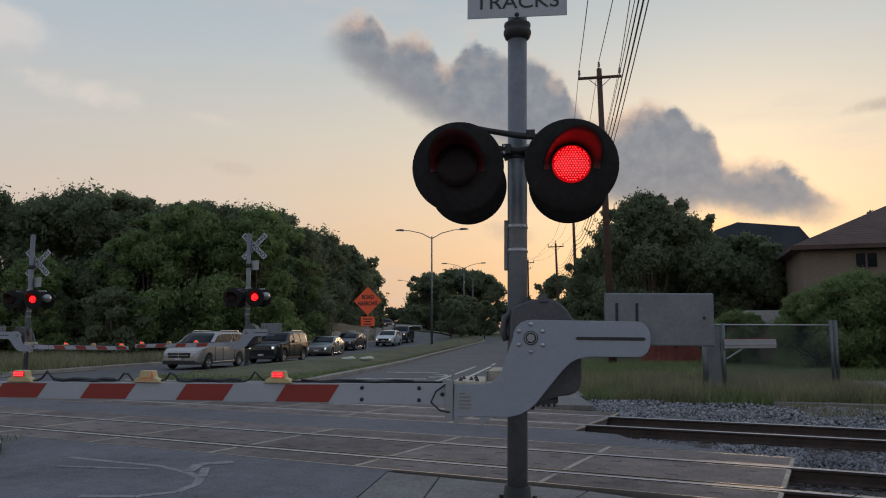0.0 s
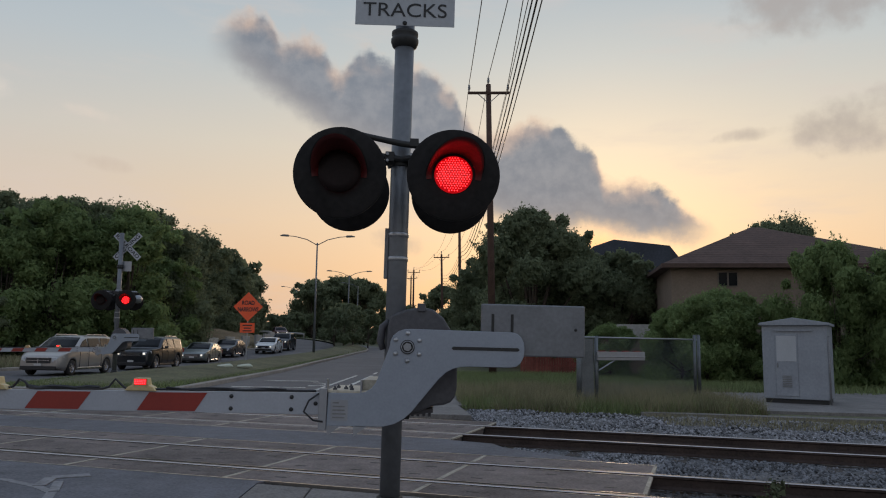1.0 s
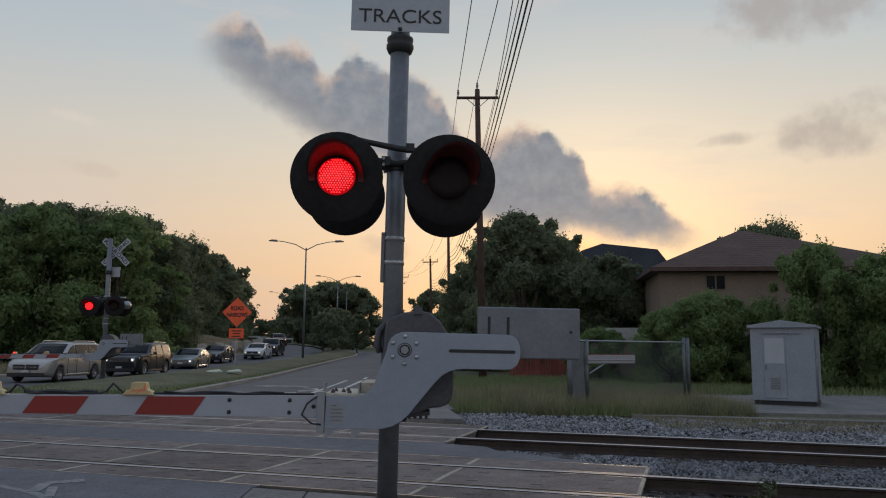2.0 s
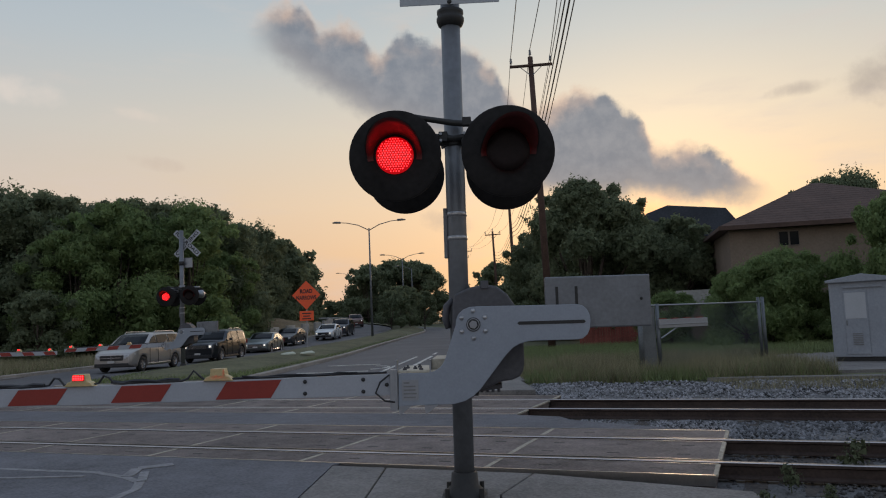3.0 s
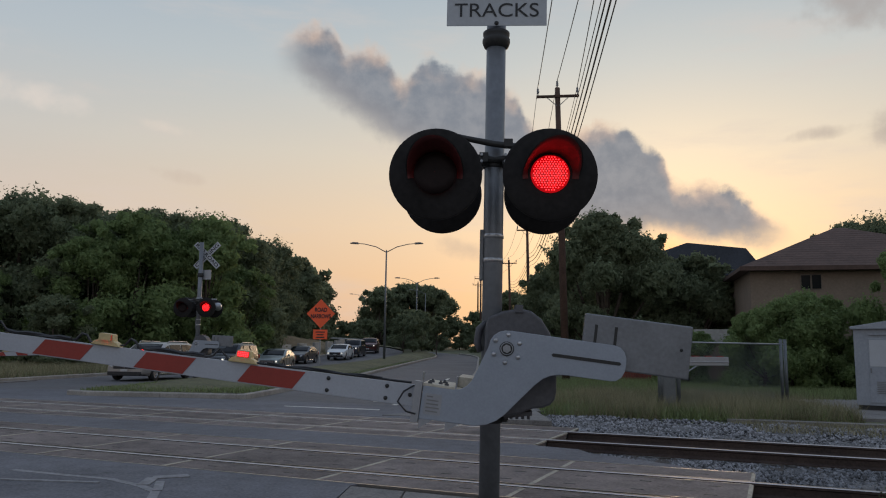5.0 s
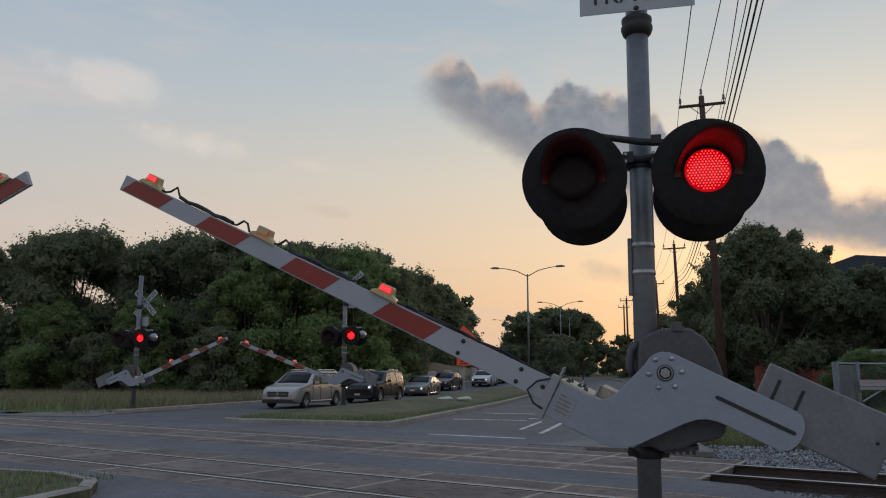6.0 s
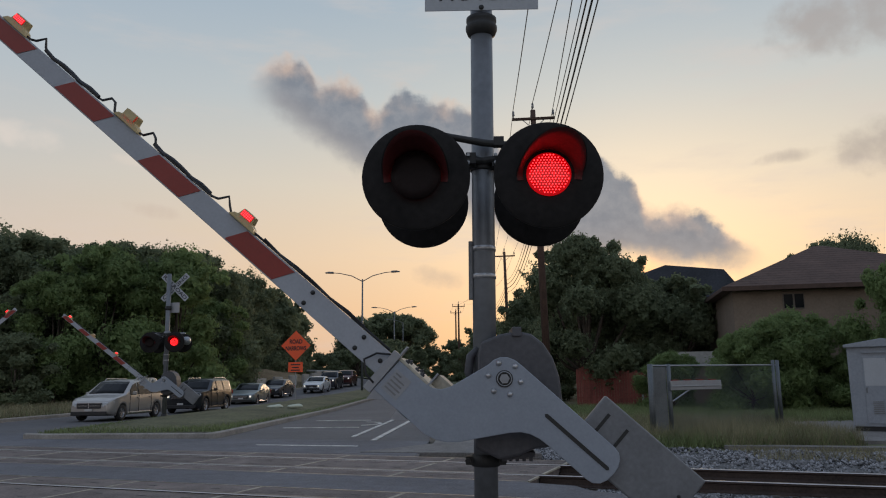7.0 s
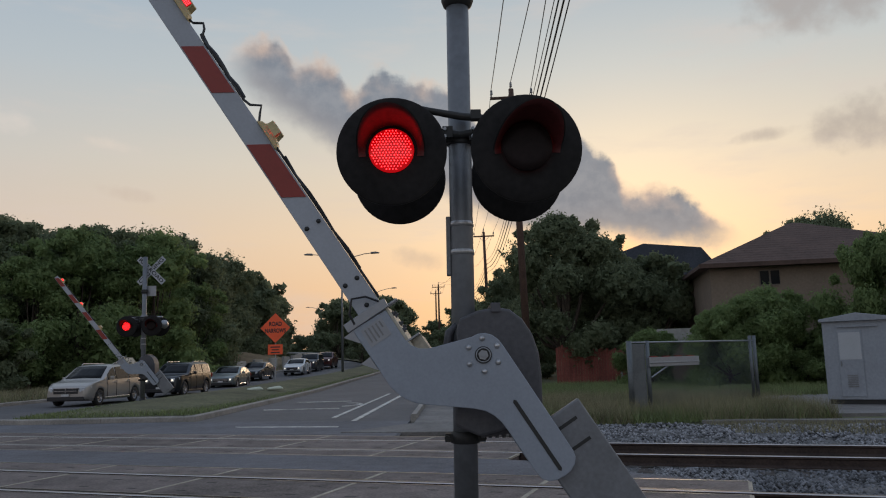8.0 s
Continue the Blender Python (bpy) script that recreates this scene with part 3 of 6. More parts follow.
for k, (y0, y1) in enumerate(((10.9, 13.2), (13.22, 15.6), (15.62, 18.0), (18.02, 20.6))):
    bm = bmesh.new()
    polygon_slab(bm, [(-1.1 if y0 > 13 else -2.6 + (13.2 - y0) * 0.0, y0 + (0 if y0 > 13 else 0.3)), (1.3, y0 - 0.5 if y0 < 13 else y0), (1.1, y1), (-1.1, y1)], -0.1, 0.02)
    part("slab", bm, "concrete", far_pav, bevel=0.012)
bm = bmesh.new()
polygon_slab(bm, [(8.9, 12.6), (18, 11.0), (20, 21.5), (9.8, 20.5)], -0.12, 0.02)
single("equipment_pad", bm, "concrete", "pale concrete pad under the equipment hut", "pavement", kind="structure")
bm = bmesh.new()
polygon_slab(bm, [(-24, 17.6), (-19.4, 17.9), (-20.1, 20.2), (-19.8, 25.5), (-22.3, 25.5)], -0.1, 0.03)
single("mast_pad", bm, "concrete", "concrete apron at the foot of a signal mast", "pavement", kind="structure")

# painted marks on the road beyond
bm = bmesh.new()
for x0, y0, x1, y1, w in ((-2.75, 14.6, -2.45, 31, 0.07), (-3.5, 16.0, -3.2, 31, 0.06), (-2.5, 33, -2.4, 48, 0.07)):
    d = Vector((x1 - x0, y1 - y0)).normalized()
    s = Vector((-d.y, d.x)) * w
    polygon_slab(bm, [(x0 + s.x, y0 + s.y), (x0 - s.x, y0 - s.y), (x1 - s.x, y1 - s.y), (x1 + s.x, y1 + s.y)], -0.01, 0.006)
for y in (13.3,):
    polygon_slab(bm, [(-5.6, 13.65), (-5.5, 13.45), (-2.9, 12.75), (-2.9, 12.95)], -0.01, 0.006)
for x0, x1, y, w in ((-6.6, -4.0, 20.4, 0.10), (-6.4, -4.2, 25.0, 0.10)):
    polygon_slab(bm, [(x0, y), (x1, y - 0.1), (x1, y + w), (x0, y + w + 0.1)], -0.01, 0.006)
for k in range(10):
    a0, a1 = radians(-80 + 17 * k), radians(-80 + 17 * (k + 1))
    c = Vector((-4.2, 22.6))
    polygon_slab(bm, [tuple(c + Vector((math.cos(a), 1.6 * math.sin(a))) * r) for a, r in ((a0, 0.6), (a0, 0.72), (a1, 0.72), (a1, 0.6))], -0.01, 0.006)
single("road_marking", bm, "paint", "faded white paint lines on the asphalt", "road marking", kind="structure")
# pale tar-seal trace on the near asphalt
bm = bmesh.new()
trace = [(-5.9, 2.45), (-4.97, 2.14), (-4.42, 1.98), (-3.85, 1.58), (-3.54, 1.26), (-3.42, 0.9), (-3.45, 0.5), (-3.75, 0.26), (-4.3, 0.2)]
for k, (a, b) in enumerate(zip(trace, trace[1:])):
    a, b = Vector(a), Vector(b)
    s = Vector((-(b - a).y, (b - a).x)).normalized() * 0.05
    polygon_slab(bm, [tuple(a + s), tuple(a - s), tuple(b - s), tuple(b + s)], -0.01, 0.003 + 0.0008 * k)
for k, (a, b, w) in enumerate((((-3.85, 1.62), (-3.95, 2.1), 0.07), ((-3.95, 2.1), (-3.6, 2.3), 0.09), ((-3.54, 1.3), (-3.75, 1.85), 0.05), ((-5.6, 1.75), (-4.4, 1.7), 0.03))):
    a, b = Vector(a), Vector(b)
    s = Vector((-(b - a).y, (b - a).x)).normalized() * w
    polygon_slab(bm, [tuple(a + s), tuple(a - s), tuple(b - s), tuple(b + s)], -0.01, 0.0115 + 0.0008 * k)
single("paint_trace", bm, "faint_paint", "pale worn line of old sealant on the asphalt", "road marking", kind="structure")


# ---- crossing gates ----
PIVOT = (0.13, 1.55)


def hood_lens(parent, x, z, face, label):
    """One signal light: backing disc, hood, housing, LED lens. face: -1 towards the near side."""
    cy = face * 0.45
    R = 0.405 if face < 0 else 0.385
    aim = 0.16 if x > 0 else 0.0
    bm = bmesh.new()
    lathe(bm, [(R, cy), (R, cy + face * -0.02), (R - 0.01, cy - face * 0.03), (0.15, cy - face * 0.035)], 48, centre=(x, 0, z))
    lathe(bm, [(R, cy), (R - 0.015, cy + face * 0.012), (0.20, cy + face * 0.006), (0.0001, cy + face * 0.004)], 48, centre=(x, 0, z))
    head = part("signal_light", bm, "black", parent, label)
    bm = bmesh.new()
    lathe(bm, [(0.17, cy - face * 0.03), (0.16, cy - face * 0.12), (0.11, cy - face * 0.19), (0.0001, cy - face * 0.20)], 32, centre=(x, 0, z))
    part("housing", bm, "black", head)
    # hood: upper three quarters of a short tube, longest on top
    bm = bmesh.new()
    n, shells = 30, []
    for grow in (0.010, 0.0):
        rows = []
        for step in (0.0, 0.35, 0.7, 1.0):
            row = []
            for k in range(n + 1):
                a = radians(-12 + 204 * k / n)
                reach = 0.37 * (0.06 + 0.94 * max(0.0, math.sin(a)) ** 0.8) * step
                r = 0.190 + 0.050 * step + grow
                row.append(bm.verts.new((x + r * math.cos(a) + aim * reach, cy + face * (0.008 + reach), z + r * math.sin(a))))
            rows.append(row)
        shells.append(rows)
    # outer shell black; inner shell takes the colour with red lens glow in it
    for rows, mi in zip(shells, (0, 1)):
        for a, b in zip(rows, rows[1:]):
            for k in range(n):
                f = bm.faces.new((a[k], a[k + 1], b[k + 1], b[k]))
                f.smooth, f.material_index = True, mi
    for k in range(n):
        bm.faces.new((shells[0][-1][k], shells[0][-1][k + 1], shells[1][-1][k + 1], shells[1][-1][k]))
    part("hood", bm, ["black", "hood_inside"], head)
    bm = bmesh.new()
    lathe(bm, [(0.166, cy + face * 0.010), (0.158, cy + face * 0.028), (0.10, cy + face * 0.036), (0.0001, cy + face * 0.038)], 36, centre=(x, 0, z))
    part("lens", bm, "led_glow", head, "glowing red lens")
    bm = bmesh.new()
    step = 0.0235
    for i in range(-8, 9):
        for j in range(-8, 9):
            px, pz = (i + 0.5 * (j % 2)) * step, j * step * 0.866
            if px * px + pz * pz < 0.150 ** 2:
                r, yy = 0.0050, cy + face * (0.0405 - 0.35 * (px * px + pz * pz))
                vs = [bm.verts.new((x + px + r * math.cos(a), yy, z + pz + r * math.sin(a))) for a in (0, 1.05, 2.09, 3.14, 4.19, 5.24)]
                bm.faces.new(vs if face > 0 else vs[::-1])
    part("led_points", bm, "led_red", head, "bright red LED points")
    # added cover over the always-lit lens, stands in for the LEDs switching off
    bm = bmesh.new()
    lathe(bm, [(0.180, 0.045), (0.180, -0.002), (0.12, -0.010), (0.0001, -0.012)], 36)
    sh = part("flasher_shutter", bm, "lens_dark", head, "added dark cover that mimics the lens going out")
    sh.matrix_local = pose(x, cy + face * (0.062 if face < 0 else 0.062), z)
    return sh


def arm_lamp(parent, x, z, y):
    bm = bmesh.new()
    vs = prism(bm, [(x - 0.13, z), (x + 0.13, z), (x + 0.10, z + 0.035), (x + 0.07, z + 0.045), (x + 0.055, z + 0.105), (x - 0.055, z + 0.105), (x - 0.07, z + 0.045), (x - 0.10, z + 0.035)], y - 0.045, y + 0.045)
    lamp = part("arm_lamp", bm, "amber", parent, "amber plastic lamp on the arm", bevel=0.006)
    bm = bmesh.new()
    box(bm, x - 0.05, x + 0.05, y - 0.052, y - 0.046, z + 0.050, z + 0.098, 0)
    for i in range(6):
        for j in range(3):
            cx, cz = x - 0.040 + i * 0.016, z + 0.060 + j * 0.014
            box(bm, cx - 0.004, cx + 0.004, y - 0.056, y - 0.0525, cz - 0.004, cz + 0.004, 1)
    part("lamp_lens", bm, ["led_glow", "led_red"], parent, "lit red lamp window")
    # added cover over the lit window, stands in for the lamp switching off
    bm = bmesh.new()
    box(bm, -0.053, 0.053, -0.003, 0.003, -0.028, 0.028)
    sh = part("lamp_shutter", bm, "amber", parent, "added amber cover that mimics the lamp going out")
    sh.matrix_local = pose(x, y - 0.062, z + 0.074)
    return sh


def gate(name, m, s, label, buck=0.0, tracks=False):
    """A mast with flashing lights and a striped arm on a counterweighted bracket. s = -1 mirrors the arm's side."""
    g = thing(name, m, label, "crossing gate", group="crossing gates")
    F = lambda pts: [(s * x, z) for x, z in pts]
    bm = bmesh.new()
    top = 5.82 if buck else 5.05
    tube(bm, [(0, 0, 0.05), (0, 0, top)], 0.090, 24)
    part("mast", bm, "mast_steel", g)
    bm = bmesh.new()
    box(bm, -0.20, 0.20, -0.20, 0.20, 0, 0.05)
    lathe(bm, [(0.20, 0.05), (0.17, 0.09), (0.125, 0.13), (0.115, 0.24), (0.095, 0.25)], 20, axis="z")
    for dx in (-0.15, 0.15):
        for dy in (-0.15, 0.15):
            tube(bm, [(dx, dy, 0.05), (dx, dy, 0.13)], 0.022, 6)
    part("mast_base", bm, "dark", g, "cast mast base with anchor bolts")
    # bands and conduit
    for z in (2.56, 2.34):
        bm = bmesh.new()
        lathe(bm, [(0.091, z - 0.02), (0.096, z - 0.018), (0.096, z + 0.018), (0.091, z + 0.02)], 24, axis="z")
        part("band", bm, "bolt", g)
    bm = bmesh.new()
    box(bm, -0.120, -0.086, -0.035, 0.035, 2.16, 2.62)
    part("number_board", bm, "cast", g, bevel=0.006)
    # arms that carry the lights
    bm = bmesh.new()
    for face in (-1, 1):
        for x in (-0.49, 0.49):
            tube(bm, [(0, face * 0.10, 3.25), (x * 0.5, face * 0.14, 3.28), (x * 0.95, face * 0.20, 3.36), (x, face * 0.27, 3.22)], [0.030, 0.027, 0.026, 0.026], 10)
    lathe(bm, [(0.091, 3.19), (0.104, 3.195), (0.104, 3.265), (0.091, 3.27)], 20, axis="z")
    tube(bm, [(0.24, -0.15, 3.36), (0.0, -0.15, 3.385), (-0.25, -0.20, 3.42), (-0.50, -0.30, 3.45)], [0.030, 0.030, 0.027, 0.024], 10)
    tube(bm, [(-0.42, -0.22, 3.15), (-0.20, -0.12, 3.20), (-0.06, -0.08, 3.23)], [0.030, 0.028, 0.028], 10)
    box(bm, 0.085, 0.165, -0.18, -0.10, 3.355, 3.43)
    box(bm, -0.135, -0.055, -0.15, -0.05, 3.22, 3.31)
    box(bm, 0.07, 0.13, -0.13, 0.13, 3.20, 3.27)
    # near-black colour carries the shade of the backlit bracket
    part("light_bracket", bm, "dark", g, "cast bracket that carries the lights", bevel=0.004)
    for x in (-0.115, 0.10):
        for z in (3.225, 3.285):
            bm = bmesh.new()
            tube(bm, [(x, -0.17, z), (x, 0.14, z)], 0.014, 6)
            part("clamp_bolt", bm, "galv", g)
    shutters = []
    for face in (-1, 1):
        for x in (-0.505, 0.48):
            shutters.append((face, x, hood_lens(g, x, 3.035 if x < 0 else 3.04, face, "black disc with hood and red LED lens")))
    # collar and boards
    bm = bmesh.new()
    lathe(bm, [(0.092, 4.34), (0.115, 4.36), (0.13, 4.40), (0.13, 4.43), (0.115, 4.45), (0.125, 4.47), (0.125, 4.50), (0.092, 4.51)], 24, axis="z")
    part("collar", bm, "dark", g)
    if tracks:
        bm = bmesh.new()
        prism(bm, smoothed([(-0.463, 4.52), (0.463, 4.52), (0.463, 5.14), (-0.463, 5.14)], 0), -0.124, -0.116)
        sg = part("track_count_sign", bm, "sign_white", g, "white sign with black lettering", bevel=0.002)
        letters("lettering", "TRACKS", 0.19, 0.78, sg, pose(0, -0.1265, 4.665))
        for z in (4.545, 5.0):
            bm = bmesh.new()
            lathe(bm, [(0.0001, -0.135), (0.018, -0.133), (0.022, -0.126), (0.022, -0.124)], 12, centre=(0, 0, z))
            part("sign_bolt", bm, "dark", sg)
    if buck:
        for k, (ang, word) in enumerate(((45, "CROSSING"), (-45, "RAILROAD"))):
            bm = bmesh.new()
            y = 0.115 + 0.025 * (1 - k)
            prism(bm, [(-0.72, -0.115), (0.72, -0.115), (0.72, 0.115), (-0.72, 0.115)], y - 0.004, y + 0.004)
            bl = part("crossbuck_blade", bm, "sign_white", g, "white crossbuck blade with black letters", bevel=0.002)
            bl.matrix_local = pose(0.20, 0, buck, 0, -ang, 0)
            letters("lettering", word, 0.21, 1.32, bl, pose(0, y - 0.008, 0), 0.003)
        bm = bmesh.new()
        box(bm, -0.12, 0.42, 0.10, 0.108, buck - 1.03, buck - 0.62)
        part("sign_back", bm, "galv", g, "back of a small sign")
        bm = bmesh.new()
        lathe(bm, [(0.0001, 3.62), (0.10, 3.60), (0.16, 3.50), (0.17, 3.42), (0.05, 3.41)], 20, axis="z", centre=(0.0, 0, -0.1))
        part("bell", bm, "cast", g, "crossing bell")
        bm = bmesh.new()
        tube(bm, [(-0.75, 0, 3.40), (0.75, 0, 3.40)], 0.03, 8)
        lathe(bm, [(0.0001, -0.22), (0.10, -0.20), (0.16, -0.08), (0.17, 0.05), (0.12, 0.06)], 20, centre=(0.80, 0, 3.10))
        part("side_lamp", bm, "galv", g, "pale side lamp housing")
    # gate mechanism box behind the bracket
    bm = bmesh.new()
    out = [(-0.05, 1.74), (-0.03, 1.82), (0.10, 1.875), (0.24, 1.90), (0.34, 1.88), (0.43, 1.81), (0.50, 1.70), (0.545, 1.56), (0.56, 1.40), (0.56, 1.20), (0.545, 1.13), (0.51, 1.085), (0.45, 1.06), (0.36, 1.05),
           (0.24, 1.00), (0.10, 0.97), (-0.08, 1.05)]
    prism(bm, F(out), -0.24, 0.24)
    mech = part("mechanism_box", bm, "housing", g, "dark cast gate mechanism", bevel=0.02)
    bm = bmesh.new()
    prism(bm, F([(0.20, 1.86), (0.27, 1.86), (0.27, 1.93), (0.20, 1.93)]), -0.26, 0.26)
    part("cover_rib", bm, "housing", mech, bevel=0.006)
    bm = bmesh.new()
    prism(bm, F([(0.12, 0.955), (0.36, 0.985), (0.36, 1.02), (0.12, 0.995)]), -0.15, 0.15)
    for k in range(5):
        tube(bm, [(s * (0.13 + k * 0.05), -0.12, 1.00), (s * (0.13 + k * 0.05), -0.12, 0.95)], 0.014, 6)
    part("terminal_strip", bm, "housing", mech)
    bm = bmesh.new()
    tube(bm, [(s * -0.10, -0.06, 1.52), (s * -0.125, -0.06, 1.60), (s * -0.11, -0.05, 1.72), (s * -0.05, -0.05, 1.78)], [0.026, 0.034, 0.034, 0.026], 10)
    part("conduit", bm, "housing", g)
    bm = bmesh.new()
    lathe(bm, [(0.091, 0.90), (0.108, 0.905), (0.108, 0.985), (0.091, 0.99)], 20, axis="z")
    for x in (-0.15, 0.15):
        box(bm, min(x, x * 0.6), max(x, x * 0.6), -0.05, 0.05, 0.915, 0.975)
        tube(bm, [(x * 0.9, -0.09, 0.945), (x * 0.9, 0.09, 0.945)], 0.022, 6)
    part("mast_clamp", bm, "dark", g)
    # the swinging arm, in its own space round the pivot
    bm = bmesh.new()
    outline = [(-0.15, 0.00), (-0.143, 0.05), (-0.120, 0.095), (-0.08, 0.13), (-0.03, 0.148), (0.03, 0.152), (0.88, 0.145), (0.925, 0.133), (0.960, 0.100), (0.981, 0.052), (0.985, 0.0), (0.978, -0.06), (0.955, -0.11),
               (0.915, -0.142), (0.87, -0.15), (0.52, -0.15), (0.45, -0.155), (0.385, -0.172), (0.325, -0.205), (0.265, -0.265), (0.10, -0.47), (0.045, -0.54), (-0.015, -0.595), (-0.09, -0.637), (-0.18, -0.66),
               (-0.655, -0.665), (-0.645, -0.395), (-0.40, -0.395), (-0.34, -0.382), (-0.29, -0.35), (-0.255, -0.30), (-0.235, -0.25)]
    inner = [(0.385, -0.014), (0.93, -0.014), (0.945, 0.0), (0.93, 0.014), (0.385, 0.014), (0.37, 0.0)]
    a = prism(bm, F(outline), -0.475, -0.455)
    arm = part("gate_arm", bm, "plate", g, "pale metal bracket plate of the swinging arm", bevel=0.004)
    arm.matrix_local = pose(s * PIVOT[0], 0, PIVOT[1])
    bm = bmesh.new()
    prism(bm, F(outline), 0.36, 0.38)
    part("rear_plate", bm, "plate", arm, bevel=0.004)
    bm = bmesh.new()
    # plate is uncut; a near-black strip paints the slot's inner shade
    prism(bm, F(inner), -0.4785, -0.4755)
    part("adjusting_slot", bm, "dark", arm, "long dark slot in the plate")
    bm = bmesh.new()
    tube(bm, [(0, -0.475, 0), (0, 0.38, 0)], 0.05, 20)
    tube(bm, [(0, -0.484, 0), (0, -0.498, 0)], 0.036, 6)
    tube(bm, [(0, -0.498, 0), (0, -0.508, 0)], 0.015, 6)
    lathe(bm, [(0.053, -0.4835), (0.053, -0.489), (0.045, -0.489), (0.045, -0.4835)], 24)
    part("pivot_hub", bm, "galv", arm)
    bm = bmesh.new()
    tube(bm, [(0, -0.4755, 0), (0, -0.4838, 0)], 0.060, 24)
    part("hub_washer", bm, "dark", arm, "dark greasy washer behind the pivot nut")
    for k in range(6):
        a = radians(30 + 60 * k)
        bm = bmesh.new()
        cx, cz = 0.115 * math.cos(a), 0.115 * math.sin(a)
        lathe(bm, [(0.0001, -0.494), (0.013, -0.492), (0.018, -0.484), (0.021, -0.476)], 10, centre=(cx, 0, cz))
        part("hub_bolt", bm, "bolt", arm)
    bm = bmesh.new()
    prism(bm, F(smoothed([(0.62, 0.385), (1.51, 0.385), (1.51, -0.055), (0.62, -0.055)], 0)), -0.40, -0.33)
    cw = part("counterweight", bm, "weight", arm, "grey steel counterweight slab", bevel=0.012)
    bm = bmesh.new()
    # slots and hole are near-black pieces on the slab, depth shade by colour
    for x in (0.72, 0.885):
        prism(bm, F([(x - 0.012, 0.13), (x + 0.012, 0.13), (x + 0.012, 0.30), (x - 0.012, 0.30)]), -0.4035, -0.398)
        part("slab_slot", bm, "dark", arm)
        bm = bmesh.new()
    lathe(bm, [(0.0001, -0.4035), (0.013, -0.403), (0.013, -0.398)], 12, centre=(s * 1.43, 0, 0.18))
    part("slab_hole", bm, "dark", arm)
    # root clamp and struts
    bm = bmesh.new()
    prism(bm, F([(-0.72, -0.70), (-0.655, -0.70), (-0.655, -0.36), (-0.72, -0.36)]), -0.49, -0.40)
    part("root_clamp", bm, "galv", arm, "clamp that grips the arm's root", bevel=0.003)
    bm = bmesh.new()
    prism(bm, F([(-0.66, -0.394), (-0.30, -0.394), (-0.30, -0.372), (-0.66, -0.372)]), -0.45, 0.34)
    part("arm_shelf", bm, "cream", arm, "cream-primed shelf of the arm's root", bevel=0.003)
    bm = bmesh.new()
    prism(bm, F([(-0.37, -0.371), (-0.25, -0.371), (-0.25, -0.285), (-0.37, -0.285)]), -0.36, 0.34)
    part("shelf_beam", bm, "cream", arm, "cream-primed box beam", bevel=0.004)
    for x in (-0.675, -0.385):
        bm = bmesh.new()
        prism(bm, F([(x, -0.40), (x + 0.014, -0.40), (x + 0.014, -0.285), (x, -0.285)]), -0.452, -0.34)
        part("shelf_fin", bm, "galv", arm, bevel=0.002)
    for x, y in ((-0.60, -0.40), (-0.46, -0.40), (-0.60, -0.15), (-0.50, -0.05), (-0.52, -0.28)):
        bm = bmesh.new()
        tube(bm, [(s * x, y, -0.372), (s * x, y, -0.356)], 0.019, 6)
        tube(bm, [(s * x, y, -0.356), (s * x, y, -0.342)], 0.010, 6)
        part("shelf_bolt", bm, "housing", arm)
    for x in (-0.64, -0.42):
        bm = bmesh.new()
        prism(bm, F([(x - 0.01, -0.664), (x + 0.10, -0.664), (x - 0.005, -0.745)]), -0.48, -0.44)
        part("clamp_ear", bm, "galv", arm)
    bm = bmesh.new()
    prism(bm, F([(-0.62, -0.62), (-0.48, -0.62), (-0.48, -0.45), (-0.62, -0.45)]), -0.479, -0.476)
    part("data_label", bm, "galv", arm, "small riveted data label")
    bm = bmesh.new()
    for z, w in ((-0.48, 0.05), (-0.51, 0.10), (-0.54, 0.10), (-0.57, 0.11), (-0.60, 0.10)):
        prism(bm, F([(-0.605, z), (-0.605 + w, z), (-0.605 + w, z + 0.012), (-0.605, z + 0.012)]), -0.481, -0.479)
    part("label_bars", bm, "cast", arm)
    # arm board with slanted red sheets
    L0, L1, drop = -0.68, -4.95, 0.045
    half = lambda x: 0.090 - 0.016 * (x - L0) / (L1 - L0)
    mid = lambda x: -0.485 - drop * (x - L0) / (L1 - L0)
    bm = bmesh.new()
    xs = [L0 + (L1 - L0) * i / 10 for i in range(11)]
    prism(bm, F([(x, mid(x) + half(x)) for x in xs] + [(x, mid(x) - half(x)) for x in xs[::-1]]), -0.462, -0.425)
    part("arm_board", bm, "white_board", arm, "white reflective arm board", bevel=0.004)
    for k, (x, w) in enumerate(((-2.224, 0.478), (-3.144, 0.438), (-4.063, 0.437), (-4.925, 0.435))):
        bm = bmesh.new()
        o = [(x, mid(x) - half(x) + 0.010), (x + w, mid(x + w) - half(x + w) + 0.010), (x + w + 0.095, mid(x + w) + half(x + w) - 0.010), (x + 0.095, mid(x) + half(x) - 0.010)]
        prism(bm, F(o), -0.4665, -0.4615)
        part("red_sheet", bm, "red_board", arm, "slanted red reflective sheet")
    for x, dz in ((-0.95, -0.05), (-0.95, 0.05), (-1.45, -0.05), (-1.45, 0.05), (-0.75, 0)):
        bm = bmesh.new()
        lathe(bm, [(0.0001, -0.475), (0.014, -0.473), (0.018, -0.463)], 10, centre=(s * x, 0, mid(x) + dz))
        part("arm_bolt", bm, "dark", arm)
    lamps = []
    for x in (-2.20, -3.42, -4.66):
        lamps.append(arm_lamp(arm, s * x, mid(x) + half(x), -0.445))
    bm = bmesh.new()
    pts = []
    for i in range(80):
        x = -0.75 - 3.9 * i / 79
        z = mid(x) + half(x) + 0.012
